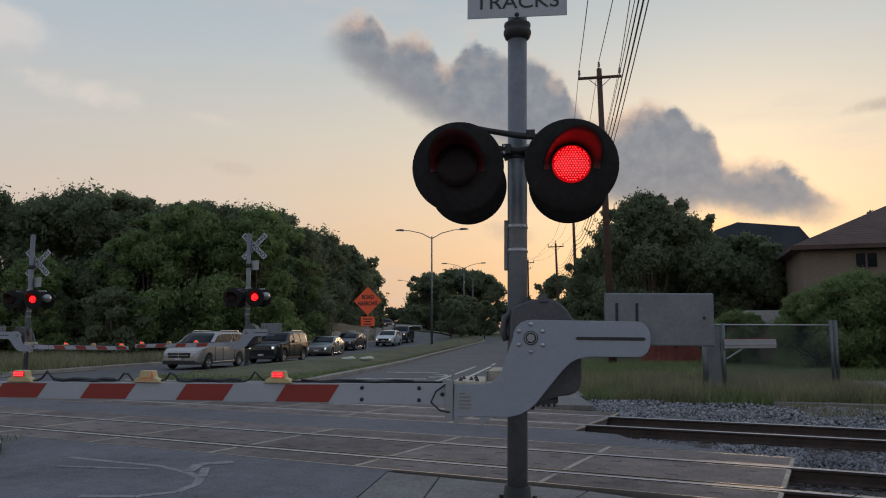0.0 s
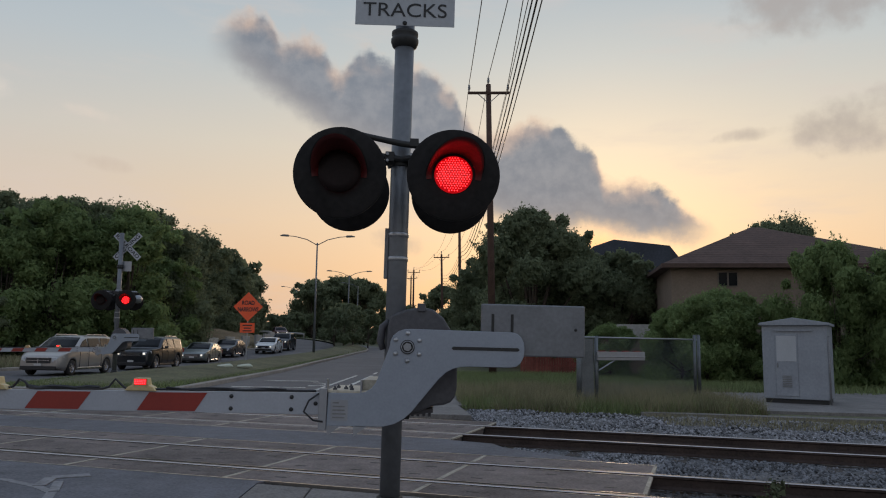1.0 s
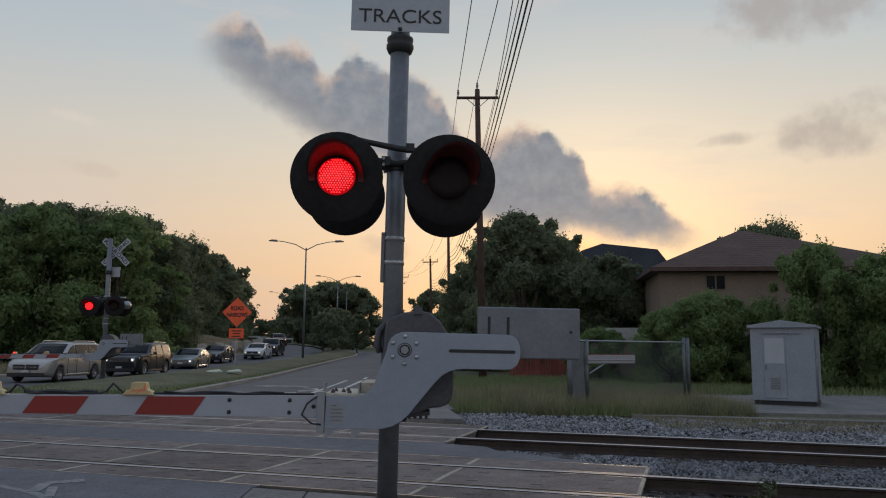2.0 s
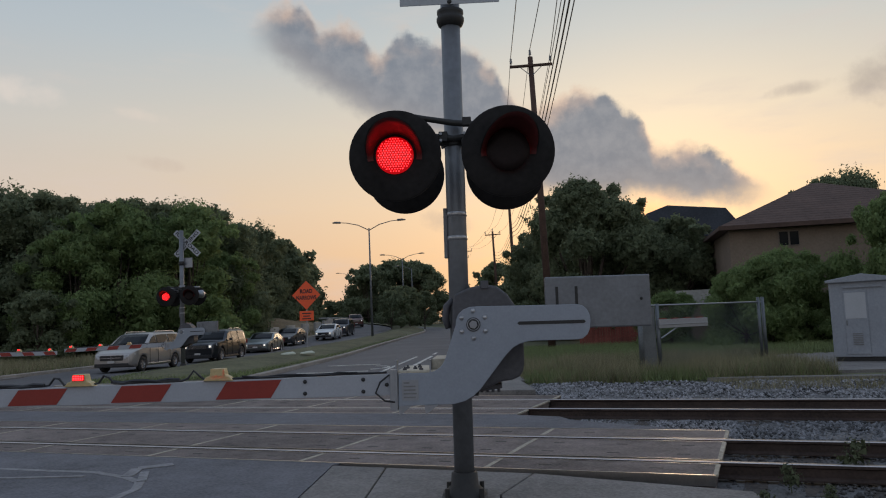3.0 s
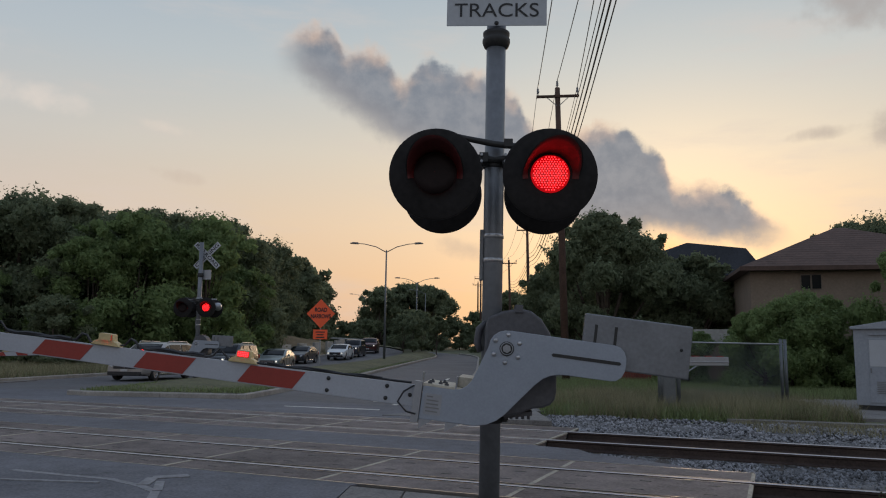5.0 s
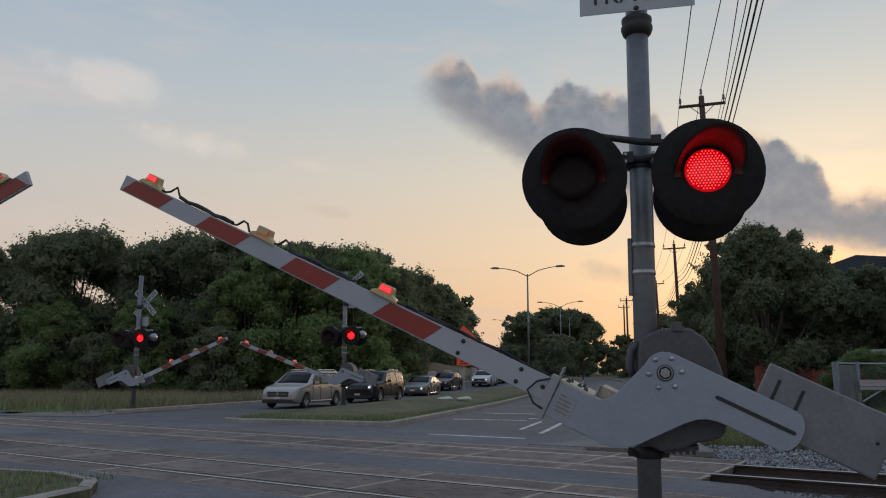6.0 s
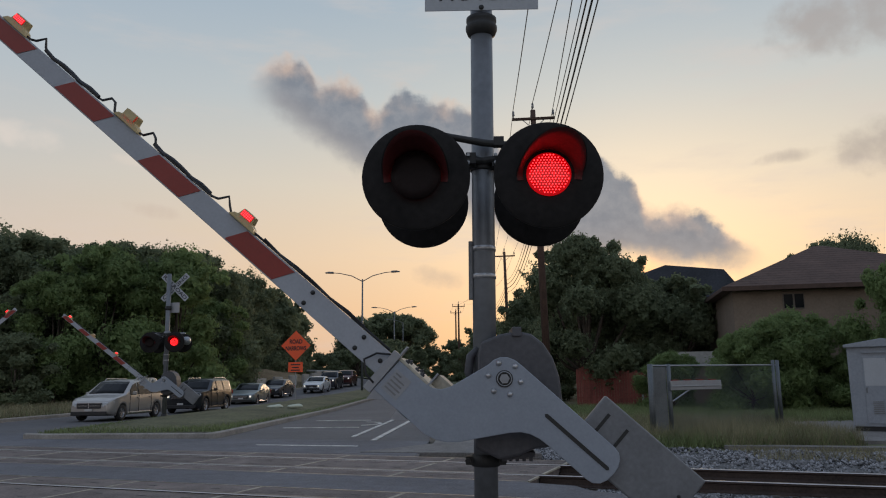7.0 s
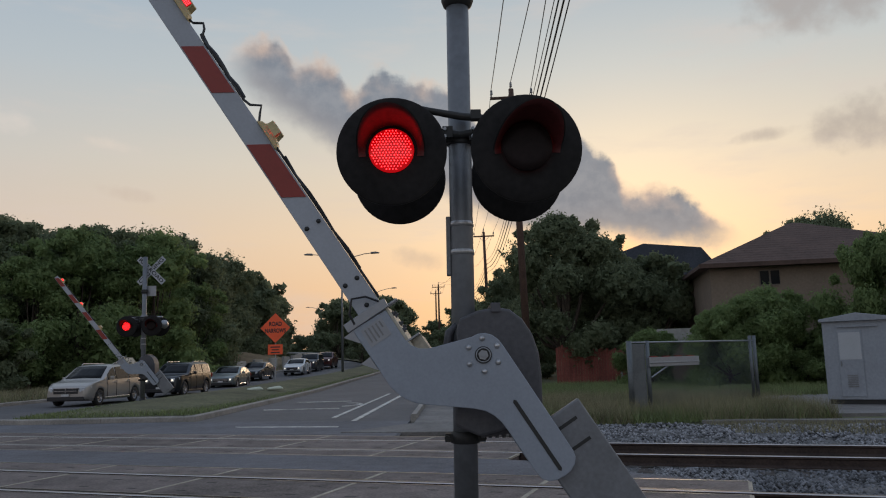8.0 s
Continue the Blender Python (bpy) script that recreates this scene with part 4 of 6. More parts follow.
        for lx in (-2.20, -3.42, -4.62):
            for off, h in ((0.22, 0.085), (-0.22, 0.085)):
                z += h * math.exp(-((x - lx - off) / 0.045) ** 2) if lx != -2.20 or off < 0 else 0
        pts.append((s * x, -0.445 - 0.012 * math.sin(i * 0.7), z))
    tube(bm, pts, 0.010, 6)
    for a, b in ((-1.0, -2.0), (-2.55, -3.15), (-3.75, -4.35)):
        tube(bm, [(s * (a + (b - a) * i / 6), -0.44, mid(a + (b - a) * i / 6) + half(a) + 0.02 + 0.008 * math.sin(i * 2.2)) for i in range(7)], 0.017 if a < -2 else 0.008, 6)
    tube(bm, [(s * -0.72, -0.49, -0.40), (s * -0.80, -0.50, -0.46), (s * -0.84, -0.50, -0.55), (s * -0.76, -0.50, -0.62), (s * -0.68, -0.49, -0.63)], 0.008, 6)
    part("lamp_cable", bm, "cable", arm, "black lamp cable along the arm")
    return g, arm, shutters, lamps


GATES = [
    gate("crossing_gate", pose(0, 0, 0, 0, 0.7, 0), 1, "galvanised crossing gate mast with black flashing lights and striped arm", tracks=True),
    gate("crossing_gate", pose(-12.35, 24.5, 0.12, 0, -0.4, 0), 1, "crossing gate mast with crossbuck standing in the grass median", buck=5.28),
    gate("crossing_gate", pose(-21.4, 22.9, 0.03), -1, "crossing gate mast with crossbuck beside rough grass and trees", buck=4.62),
    gate("crossing_gate", pose(-10.0, -0.15, 0.12), -1, "crossing gate with striped arm rising from the near median"),
]


# ---- vehicles ----
def lerp_list(pts, x):
    for (a, u), (b, v) in zip(pts, pts[1:]):
        if x <= b:
            return u + (v - u) * (x - a) / (b - a)
    return pts[-1][1]


CARS = {
    # length, width, belt line and roof line by distance from the nose, wheel places and radius
    "minivan": dict(L=5.15, W=1.98, top=[(0, 0.66), (0.12, 0.84), (0.5, 0.97), (1.15, 1.08), (1.25, 1.12), (2.05, 1.66), (2.5, 1.73), (4.4, 1.74), (4.9, 1.68), (5.08, 1.15), (5.15, 0.75)],
                    belt=[(0, 0.62), (0.5, 0.92), (1.25, 1.04), (5.15, 1.10)], wheels=(0.95, 4.03), r=0.34, wind=(1.28, 2.02), sides=((1.62, 2.30), (2.36, 3.45), (3.52, 4.72)), back=(4.93, 5.07)),
    "suv": dict(L=5.04, W=1.98, top=[(0, 0.72), (0.08, 0.98), (0.4, 1.08), (1.35, 1.14), (1.45, 1.18), (2.15, 1.70), (2.6, 1.76), (4.3, 1.77), (4.75, 1.70), (4.98, 1.15), (5.04, 0.75)],
                belt=[(0, 0.70), (0.4, 1.02), (1.4, 1.10), (5.04, 1.14)], wheels=(0.92, 3.90), r=0.39, wind=(1.48, 2.12), sides=((1.75, 2.45), (2.52, 3.40), (3.48, 4.45)), back=(4.78, 4.96)),
    "sedan": dict(L=4.75, W=1.82, top=[(0, 0.56), (0.08, 0.72), (0.5, 0.84), (1.25, 0.96), (1.35, 0.99), (2.15, 1.40), (2.6, 1.46), (3.3, 1.44), (4.0, 1.14), (4.1, 1.11), (4.65, 1.06), (4.75, 0.65)],
                  belt=[(0, 0.54), (0.5, 0.80), (1.35, 0.92), (3.9, 1.0), (4.75, 0.95)], wheels=(0.90, 3.62), r=0.33, wind=(1.38, 2.12), sides=((1.72, 2.45), (2.50, 3.28), (3.33, 3.72)), back=(3.36, 3.98)),
}


def car(kind, paint, m, label, lit, lamp_power=True, rails=False):
    d = CARS[kind]
    L, W = d["L"], d["W"]
    c = thing("car" if kind == "sedan" else kind, m, label, "car", group="cars waiting at the crossing")
    topz = lambda x: lerp_list(d["top"], x)
    beltz = lambda x: min(lerp_list(d["belt"], x), topz(x) - 0.005)

    def plan(x):
        u = min(x, L - x)
        return W / 2 * (0.80 + 0.20 * min(1.0, (u / 0.55)) ** 0.5) if u < 0.55 else W / 2

    def hw(x, z):
        b, t = beltz(x), topz(x)
        if z <= b:
            k = (z - 0.25) / max(0.1, b - 0.25)
            return plan(x) * (0.95 + 0.05 * math.sin(math.pi * min(1, max(0, k)) * 0.9))
        return plan(x) * (0.975 - 0.20 * (z - b) / 0.65)

    xs = sorted(set([round(p[0], 3) for p in d["top"]] + [round(L * i / 26, 3) for i in range(27)]))
    bm = bmesh.new()
    rows = []
    for x in xs:
        b, t = beltz(x), topz(x)
        low = 0.30 if (x < 0.25 or x > L - 0.25) else 0.22
        wheel = 0.0
        for wx in d["wheels"]:
            if abs(x - wx) < d["r"] + 0.06:
                wheel = max(wheel, math.sqrt((d["r"] + 0.07) ** 2 - (x - wx) ** 2) + d["r"])
        sill = max(low, wheel)
        zs = [sill, sill + (b - sill) * 0.33, sill + (b - sill) * 0.7, b, b + (t - b) * 0.5, b + (t - b) * 0.92, t + 0.0]
        ring = [(-hw(x, z), z) for z in zs[:6]] + [(-hw(x, zs[5]) * 0.86, t), (0, t + (0.03 if t - b > 0.3 else 0.02))] + [(hw(x, zs[5]) * 0.86, t)] + [(hw(x, z), z) for z in zs[:6][::-1]]
        rows.append([bm.verts.new((y, x, z)) for y, z in ring])
    for r, s in zip(rows, rows[1:]):
        for k in range(len(r) - 1):
            bm.faces.new((r[k], r[k + 1], s[k + 1], s[k])).smooth = True
        bm.faces.new((r[0], s[0], s[-1], r[-1]))
    bm.faces.new(rows[0])
    bm.faces.new(rows[-1][::-1])
    part("body", bm, paint, c)

    def glass(poly, side):
        bm = bmesh.new()
        vs = [bm.verts.new((side * (hw(x, z) + 0.022), x, z)) for x, z in poly]
        ws = [bm.verts.new((side * (hw(x, z) - 0.02), x, z)) for x, z in poly]
        bm.faces.new(vs)
        bm.faces.new(ws[::-1])
        n = len(vs)
        for i in range(n):
            bm.faces.new((vs[i], vs[(i + 1) % n], ws[(i + 1) % n], ws[i]))
        part("side_window", bm, "glass", c)

    for side in (-1, 1):
        for x0, x1 in d["sides"]:
            hi = lambda x: min(topz(x) - 0.10, topz(x) - 0.10)
            lo0, lo1 = beltz(x0) + 0.03, beltz(x1) + 0.03
            xm = (x0 + x1) / 2
            glass([(x0, lo0), (x1, lo1), (x1 - 0.03, max(lo1 + 0.03, hi(x1))), (xm, max(lo0 + 0.05, hi(xm))), (x0 + 0.03, max(lo0 + 0.03, hi(x0 + 0.03)))], side)
    for nm, (x0, x1) in (("windscreen", d["wind"]), ("rear_window", d["back"])):
        bm = bmesh.new()
        grid = []
        for i in range(5):
            x = x0 + (x1 - x0) * i / 4
            w = hw(x, topz(x)) * 0.86
            grid.append([bm.verts.new((w * k, x, topz(x) + 0.016 + 0.022 * (1 - abs(k)))) for k in (-1, -0.5, 0, 0.5, 1)])
        for r, s in zip(grid, grid[1:]):
            for k in range(4):
                bm.faces.new((r[k], r[k + 1], s[k + 1], s[k])).smooth = True
        ret = bmesh.ops.extrude_face_region(bm, geom=bm.faces[:])
        for v in [g for g in ret["geom"] if isinstance(g, bmesh.types.BMVert)]:
            v.co.z -= 0.012
        part(nm, bm, "glass", c)
    # nose: grille, bumper, plate
    gz = topz(0.1)
    bm = bmesh.new()
    box(bm, -W * 0.27, W * 0.27, -0.03, 0.06, gz - 0.27, gz - 0.04)
    gr = part("grille", bm, "trim_black", c, bevel=0.015)
    bm = bmesh.new()
    for z in ((gz - 0.155,) if kind == "minivan" else (gz - 0.205, gz - 0.15, gz - 0.095)):
        box(bm, -W * 0.25, W * 0.25, -0.042, -0.028, z - 0.009, z + 0.009)
    if kind == "minivan":
        box(bm, -0.014, 0.014, -0.045, -0.028, gz - 0.26, gz - 0.05)
        box(bm, -W * 0.27, W * 0.27, -0.040, -0.026, gz - 0.052, gz - 0.036)
    part("grille_bar", bm, "chrome", gr)
    bm = bmesh.new()
    box(bm, -W * 0.40, W * 0.40, -0.05, 0.12, 0.26, 0.42)
    part("bumper_grille", bm, "trim_black", c, bevel=0.02)
    bm = bmesh.new()
    box(bm, -0.16, 0.16, -0.066, -0.052, 0.43, 0.53)
    part("number_plate", bm, "numberplate", c)
    for side in (-1, 1):
        bm = bmesh.new()
        pts = []
        for z0, sc in ((gz - 0.20, 1.0), (gz - 0.03, 1.0)):
            pts.append([(side * W * 0.30, -0.02, z0), (side * W * 0.38, 0.02, z0), (side * (plan(0.30) * 0.985 + 0.01), 0.36, z0 + 0.05), (side * W * 0.36, 0.36, z0 + 0.05), (side * W * 0.30, 0.2, z0)])
        a = [bm.verts.new(p) for p in pts[0]]
        b = [bm.verts.new(p) for p in pts[1]]
        bm.faces.new(a)
        bm.faces.new(b[::-1])
        for i in range(5):
            bm.faces.new((a[i], a[(i + 1) % 5], b[(i + 1) % 5], b[i]))
        part("headlight", bm, "headlamp", c, "clear headlight", bevel=0.01)
        if lit:
            bm = bmesh.new()
            lathe(bm, [(0.0001, -0.045), (0.05, -0.042), (0.055, -0.03), (0.0001, -0.02)], 14, centre=(side * W * 0.345, 0, gz - 0.12))
            part("headlight_beam", bm, "headlit", c, "lit headlight")
        bm = bmesh.new()
        box(bm, side * (W / 2 + 0.02), side * (W / 2 + 0.20), d["wind"][0] + 0.40, d["wind"][0] + 0.50, beltz(1.8) + 0.02, beltz(1.8) + 0.17)
        box(bm, side * (W / 2 - 0.05), side * (W / 2 + 0.05), d["wind"][0] + 0.42, d["wind"][0] + 0.48, beltz(1.8) + 0.02, beltz(1.8) + 0.07)
        part("door_mirror", bm, paint, c, bevel=0.02)
        bm = bmesh.new()
        box(bm, side * (plan(L - 0.2) * 0.80), side * (plan(L - 0.2) * 0.995), L - 0.16, L + 0.01, beltz(L - 0.3) - 0.22, beltz(L - 0.3) + 0.02)
        part("tail_light", bm, "taillamp", c, bevel=0.015)
        # door seams, handles, lower moulding
        for x in (d["sides"][0][0] - 0.06, d["sides"][1][0] - 0.03, d["sides"][2][0] - 0.03):
            bm = bmesh.new()
            box(bm, side * (W / 2 * 0.985), side * (W / 2 + 0.004), x - 0.006, x + 0.006, 0.34, beltz(x) - 0.02)
            part("door_seam", bm, "trim_black", c)
        for x in (d["sides"][1][0] - 0.22, d["sides"][1][1] - 0.2):
            bm = bmesh.new()
            box(bm, side * (W / 2 - 0.01), side * (W / 2 + 0.03), x, x + 0.18, beltz(x) - 0.13, beltz(x) - 0.09)
            part("door_handle", bm, paint, c, bevel=0.008)
        bm = bmesh.new()
        box(bm, side * (W / 2 * 0.95), side * (W / 2 * 0.99), d["wheels"][0] + 0.45, d["wheels"][1] - 0.45, 0.24, 0.33)
        part("sill", bm, "trim_black" if kind == "suv" else "chrome", c, bevel=0.01)
        if rails:
            bm = bmesh.new()
            tube(bm, [(side * W * 0.36, d["wind"][1] + 0.35, topz(2.6) - 0.02), (side * W * 0.365, d["wind"][1] + 0.5, topz(2.6) + 0.06), (side * W * 0.365, L - 0.9, topz(3) + 0.06), (side * W * 0.36, L - 0.7, topz(3) - 0.02)], 0.018, 6)
            part("roof_rail", bm, "rim", c)
        for wx in d["wheels"]:
            r, cx = d["r"], side * (W / 2 - 0.12)
            hub = new("wheel")
            hub.parent = c
            hub.matrix_local = pose(cx, wx, r, 0, 0, -90 * side)
            bm = bmesh.new()
            lathe(bm, [(r * 0.62, 0.10), (r * 0.92, 0.11), (r, 0.07), (r, -0.07), (r * 0.92, -0.11), (r * 0.62, -0.10)], 28)
            part("tyre", bm, "tyre", hub)
            bm = bmesh.new()
            lathe(bm, [(r * 0.64, 0.09), (r * 0.60, 0.07), (r * 0.58, 0.03), (0.0001, 0.02)], 28)
            for k in range(5):
                a = 2 * math.pi * k / 5
                u, w = Vector((math.cos(a), 0, math.sin(a))), Vector((-math.sin(a), 0, math.cos(a)))
                vs = [bm.verts.new(u * f * r + w * g + Vector((0, h, 0))) for f, g, h in ((0.08, 0.04, 0.075), (0.6, 0.03, 0.085), (0.6, -0.03, 0.085), (0.08, -0.04, 0.075))]
                vb = [bm.verts.new(v.co - Vector((0, 0.04, 0))) for v in vs]
                bm.faces.new(vs)
                for i in range(4):
                    bm.faces.new((vs[i], vs[(i + 1) % 4], vb[(i + 1) % 4], vb[i]))
            part("rim", bm, "rim", hub, "alloy rim")
    return c


car("minivan", "champagne", pose(-16.35, 26.4, 0, 0, 0, -4), "champagne silver minivan waiting at the lowered gate", False, rails=True)
car("suv", "black_paint", pose(-15.30, 33.9, 0, 0, 0, -3), "black sport utility vehicle with roof rails in the queue", True, rails=True)
car("sedan", "grey_green", pose(-15.4, 44.6, 0.02, 0, 0, 1), "grey green compact sedan waiting in the queue", True)
car("sedan", "dark_blue", pose(-16.3, 54.8, rise_left(56.5), 0, 0, -2), "dark blue sedan waiting in the queue", False)
car("sedan", "car_white", pose(-14.75, 63.6, rise_left(65.5), 0, 0, -1), "white sedan with lit headlights in the queue", True)
car("suv", "dark_blue", pose(-14.75, 70.5, rise_left(72.5), 0, 0, 0), "dark sport utility vehicle behind a white sedan", True)
LATE_CAR = car("suv", "maroon", pose(-26, 121, rise(121)), "dark sport utility vehicle rolling down to join the queue", True)


# ---- trees ----
def leaf_cloud(lumps, count, size, seed, flatten=0.85):
    """Small pointed leaves over the shells of overlapping lumps, with broader sprays inside that close the crown. Triangles."""
    g = np.random.default_rng(seed)
    lumps = np.array(lumps, dtype=float)
    weight = lumps[:, 3] ** 2
    deep = count // 5
    pick = g.choice(len(lumps), count, p=weight / weight.sum())
    d = g.normal(size=(count, 3))
    d /= np.linalg.norm(d, axis=1)[:, None]
    shell = 0.68 + 0.42 * g.random(count) ** 1.2
    shell[:deep] = 0.45 + 0.38 * g.random(deep)
    r = lumps[pick, 3] * shell * (1 + 0.26 * np.sin(d[:, 0] * 9 + pick) * np.cos(d[:, 2] * 8 + pick * 2) + 0.16 * np.sin(d[:, 1] * 17 + d[:, 2] * 13 + pick * 3))
    c = lumps[pick, :3] + d * r[:, None] * np.array([1, 1, flatten])
    n = d + g.normal(size=(count, 3)) * 0.5
    n /= np.linalg.norm(n, axis=1)[:, None]
    u = np.cross(n, g.normal(size=(count, 3)))
    u /= np.linalg.norm(u, axis=1)[:, None]
    w = np.cross(n, u)
    s = size * (0.6 + 0.8 * g.random(count))
    s[:deep] *= 2.4
    s = s[:, None]
    v = np.stack([c - u * s, c + u * s * 0.8 + w * s * 0.62, c + u * s * 0.8 - w * s * 0.62], 1).reshape(-1, 3)
    return v, np.arange(count * 3)


def tree_mesh(seed, height, spread, lumps_n, leaves, size, base=0.35):
    """Lumps of a crown: a broad, uneven heap of foliage."""
    g = random.Random(seed)
    lumps = []
    for k in range(lumps_n):
        a, t = g.uniform(0, 2 * math.pi), g.random()
        z = height * (base + (0.90 - base) * t)
        reach = spread * (0.30 + 0.70 * math.sin(math.pi * min(1, 0.22 + 0.78 * t)) ** 0.8) * g.uniform(0.35, 0.95)
        lumps.append((reach * math.cos(a), reach * math.sin(a), z, spread * g.uniform(0.20, 0.38)))
    for k in range(lumps_n * 2):
        a = g.uniform(0, 2 * math.pi)
        q = g.uniform(0, 0.85) * spread
        lumps.append((q * math.cos(a), q * math.sin(a), height * g.uniform(0.82, 0.985) - 0.38 * q * q / spread, spread * g.uniform(0.06, 0.14)))
    return lumps


def tree(name, m, seed, height, spread, leaves, size, mat, label, trunk=0.25, base=0.35, lumps_n=16, group="trees", bare=False):
    t = thing(name, m, label, "tree" if name == "tree" else "shrub", group=group)
    g = random.Random(seed + 50)
    lumps = tree_mesh(seed, height, spread, lumps_n, leaves, size, base)
    bm = bmesh.new()
    lean = Vector((g.uniform(-0.3, 0.3), g.uniform(-0.3, 0.3), 0))
    fork = Vector((lean.x, lean.y, height * max(0.16, base * 0.8)))
    tube(bm, [(0, 0, -0.15), tuple(fork * 0.5), tuple(fork), (lean.x * 1.6, lean.y * 1.6, height * 0.72)], [trunk * 1.25, trunk, trunk * 0.85, trunk * 0.2], 9)
    part("trunk", bm, "bark", t)
    bm = bmesh.new()
    for x, y, z, r in lumps[:lumps_n]:
        e = Vector((x, y, z))
        mid = fork.lerp(e, 0.5) + Vector((0, 0, -0.04 * height))
        tube(bm, [tuple(fork), tuple(mid), tuple(e)], [trunk * 0.45, trunk * 0.25, trunk * 0.07], 6)
    part("limb", bm, "bark", t)
    v, f = leaf_cloud(lumps, leaves, size, seed)
    ob = new("crown", raw_mesh("crown", v, f, 3, mat))
    ob.parent = t
    return t


def plant(src, x, y, turn, k, kz=None):
    z = rise(y) - 0.05
    return copy_thing(src, pose(x, y, z, 0, 0, turn) @ Matrix.Diagonal((k, k, kz or k, 1)))


oak_a = tree("tree", pose(-36, 48, 0), 3, 12.6, 5.8, 40000, 0.125, "leaf", "broad dark green tree in a dense roadside wood", base=0.10, lumps_n=26)
oak_b = tree("tree", pose(-27, 51, 0), 8, 12.2, 5.4, 40000, 0.125, "leaf", "broad dark green tree in a dense roadside wood", base=0.08, lumps_n=26)
oak_c = tree("tree", pose(-21.5, 49, 0), 15, 11.0, 4.6, 34000, 0.115, "leaf_light", "leafy mid-green tree at the edge of the wood", base=0.05, lumps_n=26)
far_a = tree("tree", pose(-19, 152, rise(152)), 61, 12.6, 5.8, 11000, 0.24, "leaf", "dark rounded tree in the far wood", base=0.08, lumps_n=22)
far_b = tree("tree", pose(-12, 147, rise(147)), 67, 12.0, 5.4, 11000, 0.24, "leaf", "dark rounded tree in the far wood", base=0.06, lumps_n=22)
WOOD = [(oak_a, -43, 44, 40, 1.0), (oak_b, -50, 50, 100, 1.08), (oak_a, -31.5, 47, 200, 0.95), (oak_b, -56, 42, 10, 1.0), (oak_a, -62, 50, 70, 1.1), (oak_b, -38, 58, 150, 1.15),
        (oak_a, -25, 60, 260, 1.0), (oak_c, -27.5, 43.5, 120, 0.80), (oak_b, -21, 66, 300, 1.0), (oak_a, -22, 76, 30, 1.0), (oak_b, -24, 86, 220, 1.05), (oak_a, -30, 70, 90, 1.15),
        (oak_a, -70, 44, 190, 1.0), (oak_b, -47, 62, 45, 1.2), (oak_c, -34, 41, 20, 0.62), (oak_c, -41, 40, 80, 0.6), (oak_c, -49, 40, 250, 0.62), (oak_b, -30, 98, 130, 1.15), (oak_a, -38, 88, 30, 1.2),
        (oak_b, -29, 110, 60, 1.1), (oak_a, -80, 52, 15, 1.1), (oak_c, -25.8, 46, 140, 0.99), (oak_c, -22.0, 58, 250, 0.75)]
for src, x, y, turn, k in WOOD:
    plant(src, x - (4.5 if y > 62 else 0), y, turn, k)
for src, x, y, turn, k in ((far_a, -36.5, 134, 33, 1.15), (far_a, -22.2, 142, 233, 0.9), (far_b, -35, 131, 3, 1.2), (far_a, -26.8, 92, 80, 1.0)):
    plant(src, x, y, turn, k)
# the far wood that closes the street
for src, x, y, turn, k in ((far_a, -18, 150, 10, 1.05), (far_b, -14.3, 146, 80, 1.05), (far_a, -4, 150, 190, 0.6), (far_b, -25, 160, 40, 1.1), (far_a, 3, 155, 250, 0.95), (far_b, 9, 140, 300, 0.95),
                           (far_a, 10, 118, 15, 0.85), (far_b, 6.5, 96, 130, 0.72), (far_a, 11, 84, 220, 0.80), (far_a, -46, 175, 60, 1.2), (far_a, 16, 160, 60, 1.1), (far_b, 24, 150, 110, 1.1)):
    plant(src, x, y, turn, k)
for k in range(18):
    plant(far_b if k % 2 else far_a, -46 + k * 3.9, 126 + 9 * ((k * 5) % 3) - 0.12 * (k - 9) ** 2 * 0, 47 * k, 0.50, 0.42)
for k in range(16):
    plant(far_a if k % 2 else far_b, -74 + k * 3.1, 39.5 + 2.5 * ((k * 7) % 3), 61 * k, 0.42, 0.36)
# young trees on the median
young = tree("tree", pose(-8.8, 86, rise(86)), 21, 5.2, 1.9, 5000, 0.13, "leaf", "young street tree on the grass median", trunk=0.08, base=0.28, lumps_n=10)
for x, y, turn, k in ((-10.2, 92, 60, 1.1), (-11.5, 98, 130, 1.15), (-9.4, 80, 200, 0.9), (-12.5, 106, 20, 1.2), (-8.0, 98, 300, 1.0), (-10.8, 84, 10, 0.95)):
    plant(young, x, y, turn, k)
# the live oak beside the tracks and what stands before the house
tree("tree", pose(6.7, 40, 0.1), 35, 9.9, 4.0, 52000, 0.09, "leaf", "tall dark live oak with a ragged top beside the tracks", trunk=0.35, base=0.13, lumps_n=22)
tree("tree", pose(11.9, 41, 0.1), 37, 7.5, 3.3, 34000, 0.09, "leaf", "lower spreading live oak beside a house", trunk=0.28, base=0.16, lumps_n=18)
tree("tree", pose(9.3, 42.5, 0.2), 39, 8.5, 3.3, 30000, 0.09, "leaf", "dark live oak standing between two others", trunk=0.28, base=0.12, lumps_n=18)
plant(oak_b, 4.6, 52, 70, 0.62)
plant(oak_a, 7.4, 60, 20, 0.78)
plant(oak_a, 15.0, 46, 170, 0.5)
for x, y, turn, k, kz in ((3.0, 70, 0, 0.45, 0.42), (6.2, 76, 90, 0.5, 0.45), (4.9, 47, 45, 0.42, 0.36), (8.6, 45, 200, 0.45, 0.36), (12.2, 45.5, 20, 0.45, 0.36), (2.4, 90, 150, 0.45, 0.4), (-1.5, 118, 30, 0.5, 0.45)):
    plant(far_b, x, y, turn, k, kz)
plant(oak_b, 13.0, 50, 200, 0.6)
plant(oak_a, 28.6, 55, 20, 0.75, 0.94)
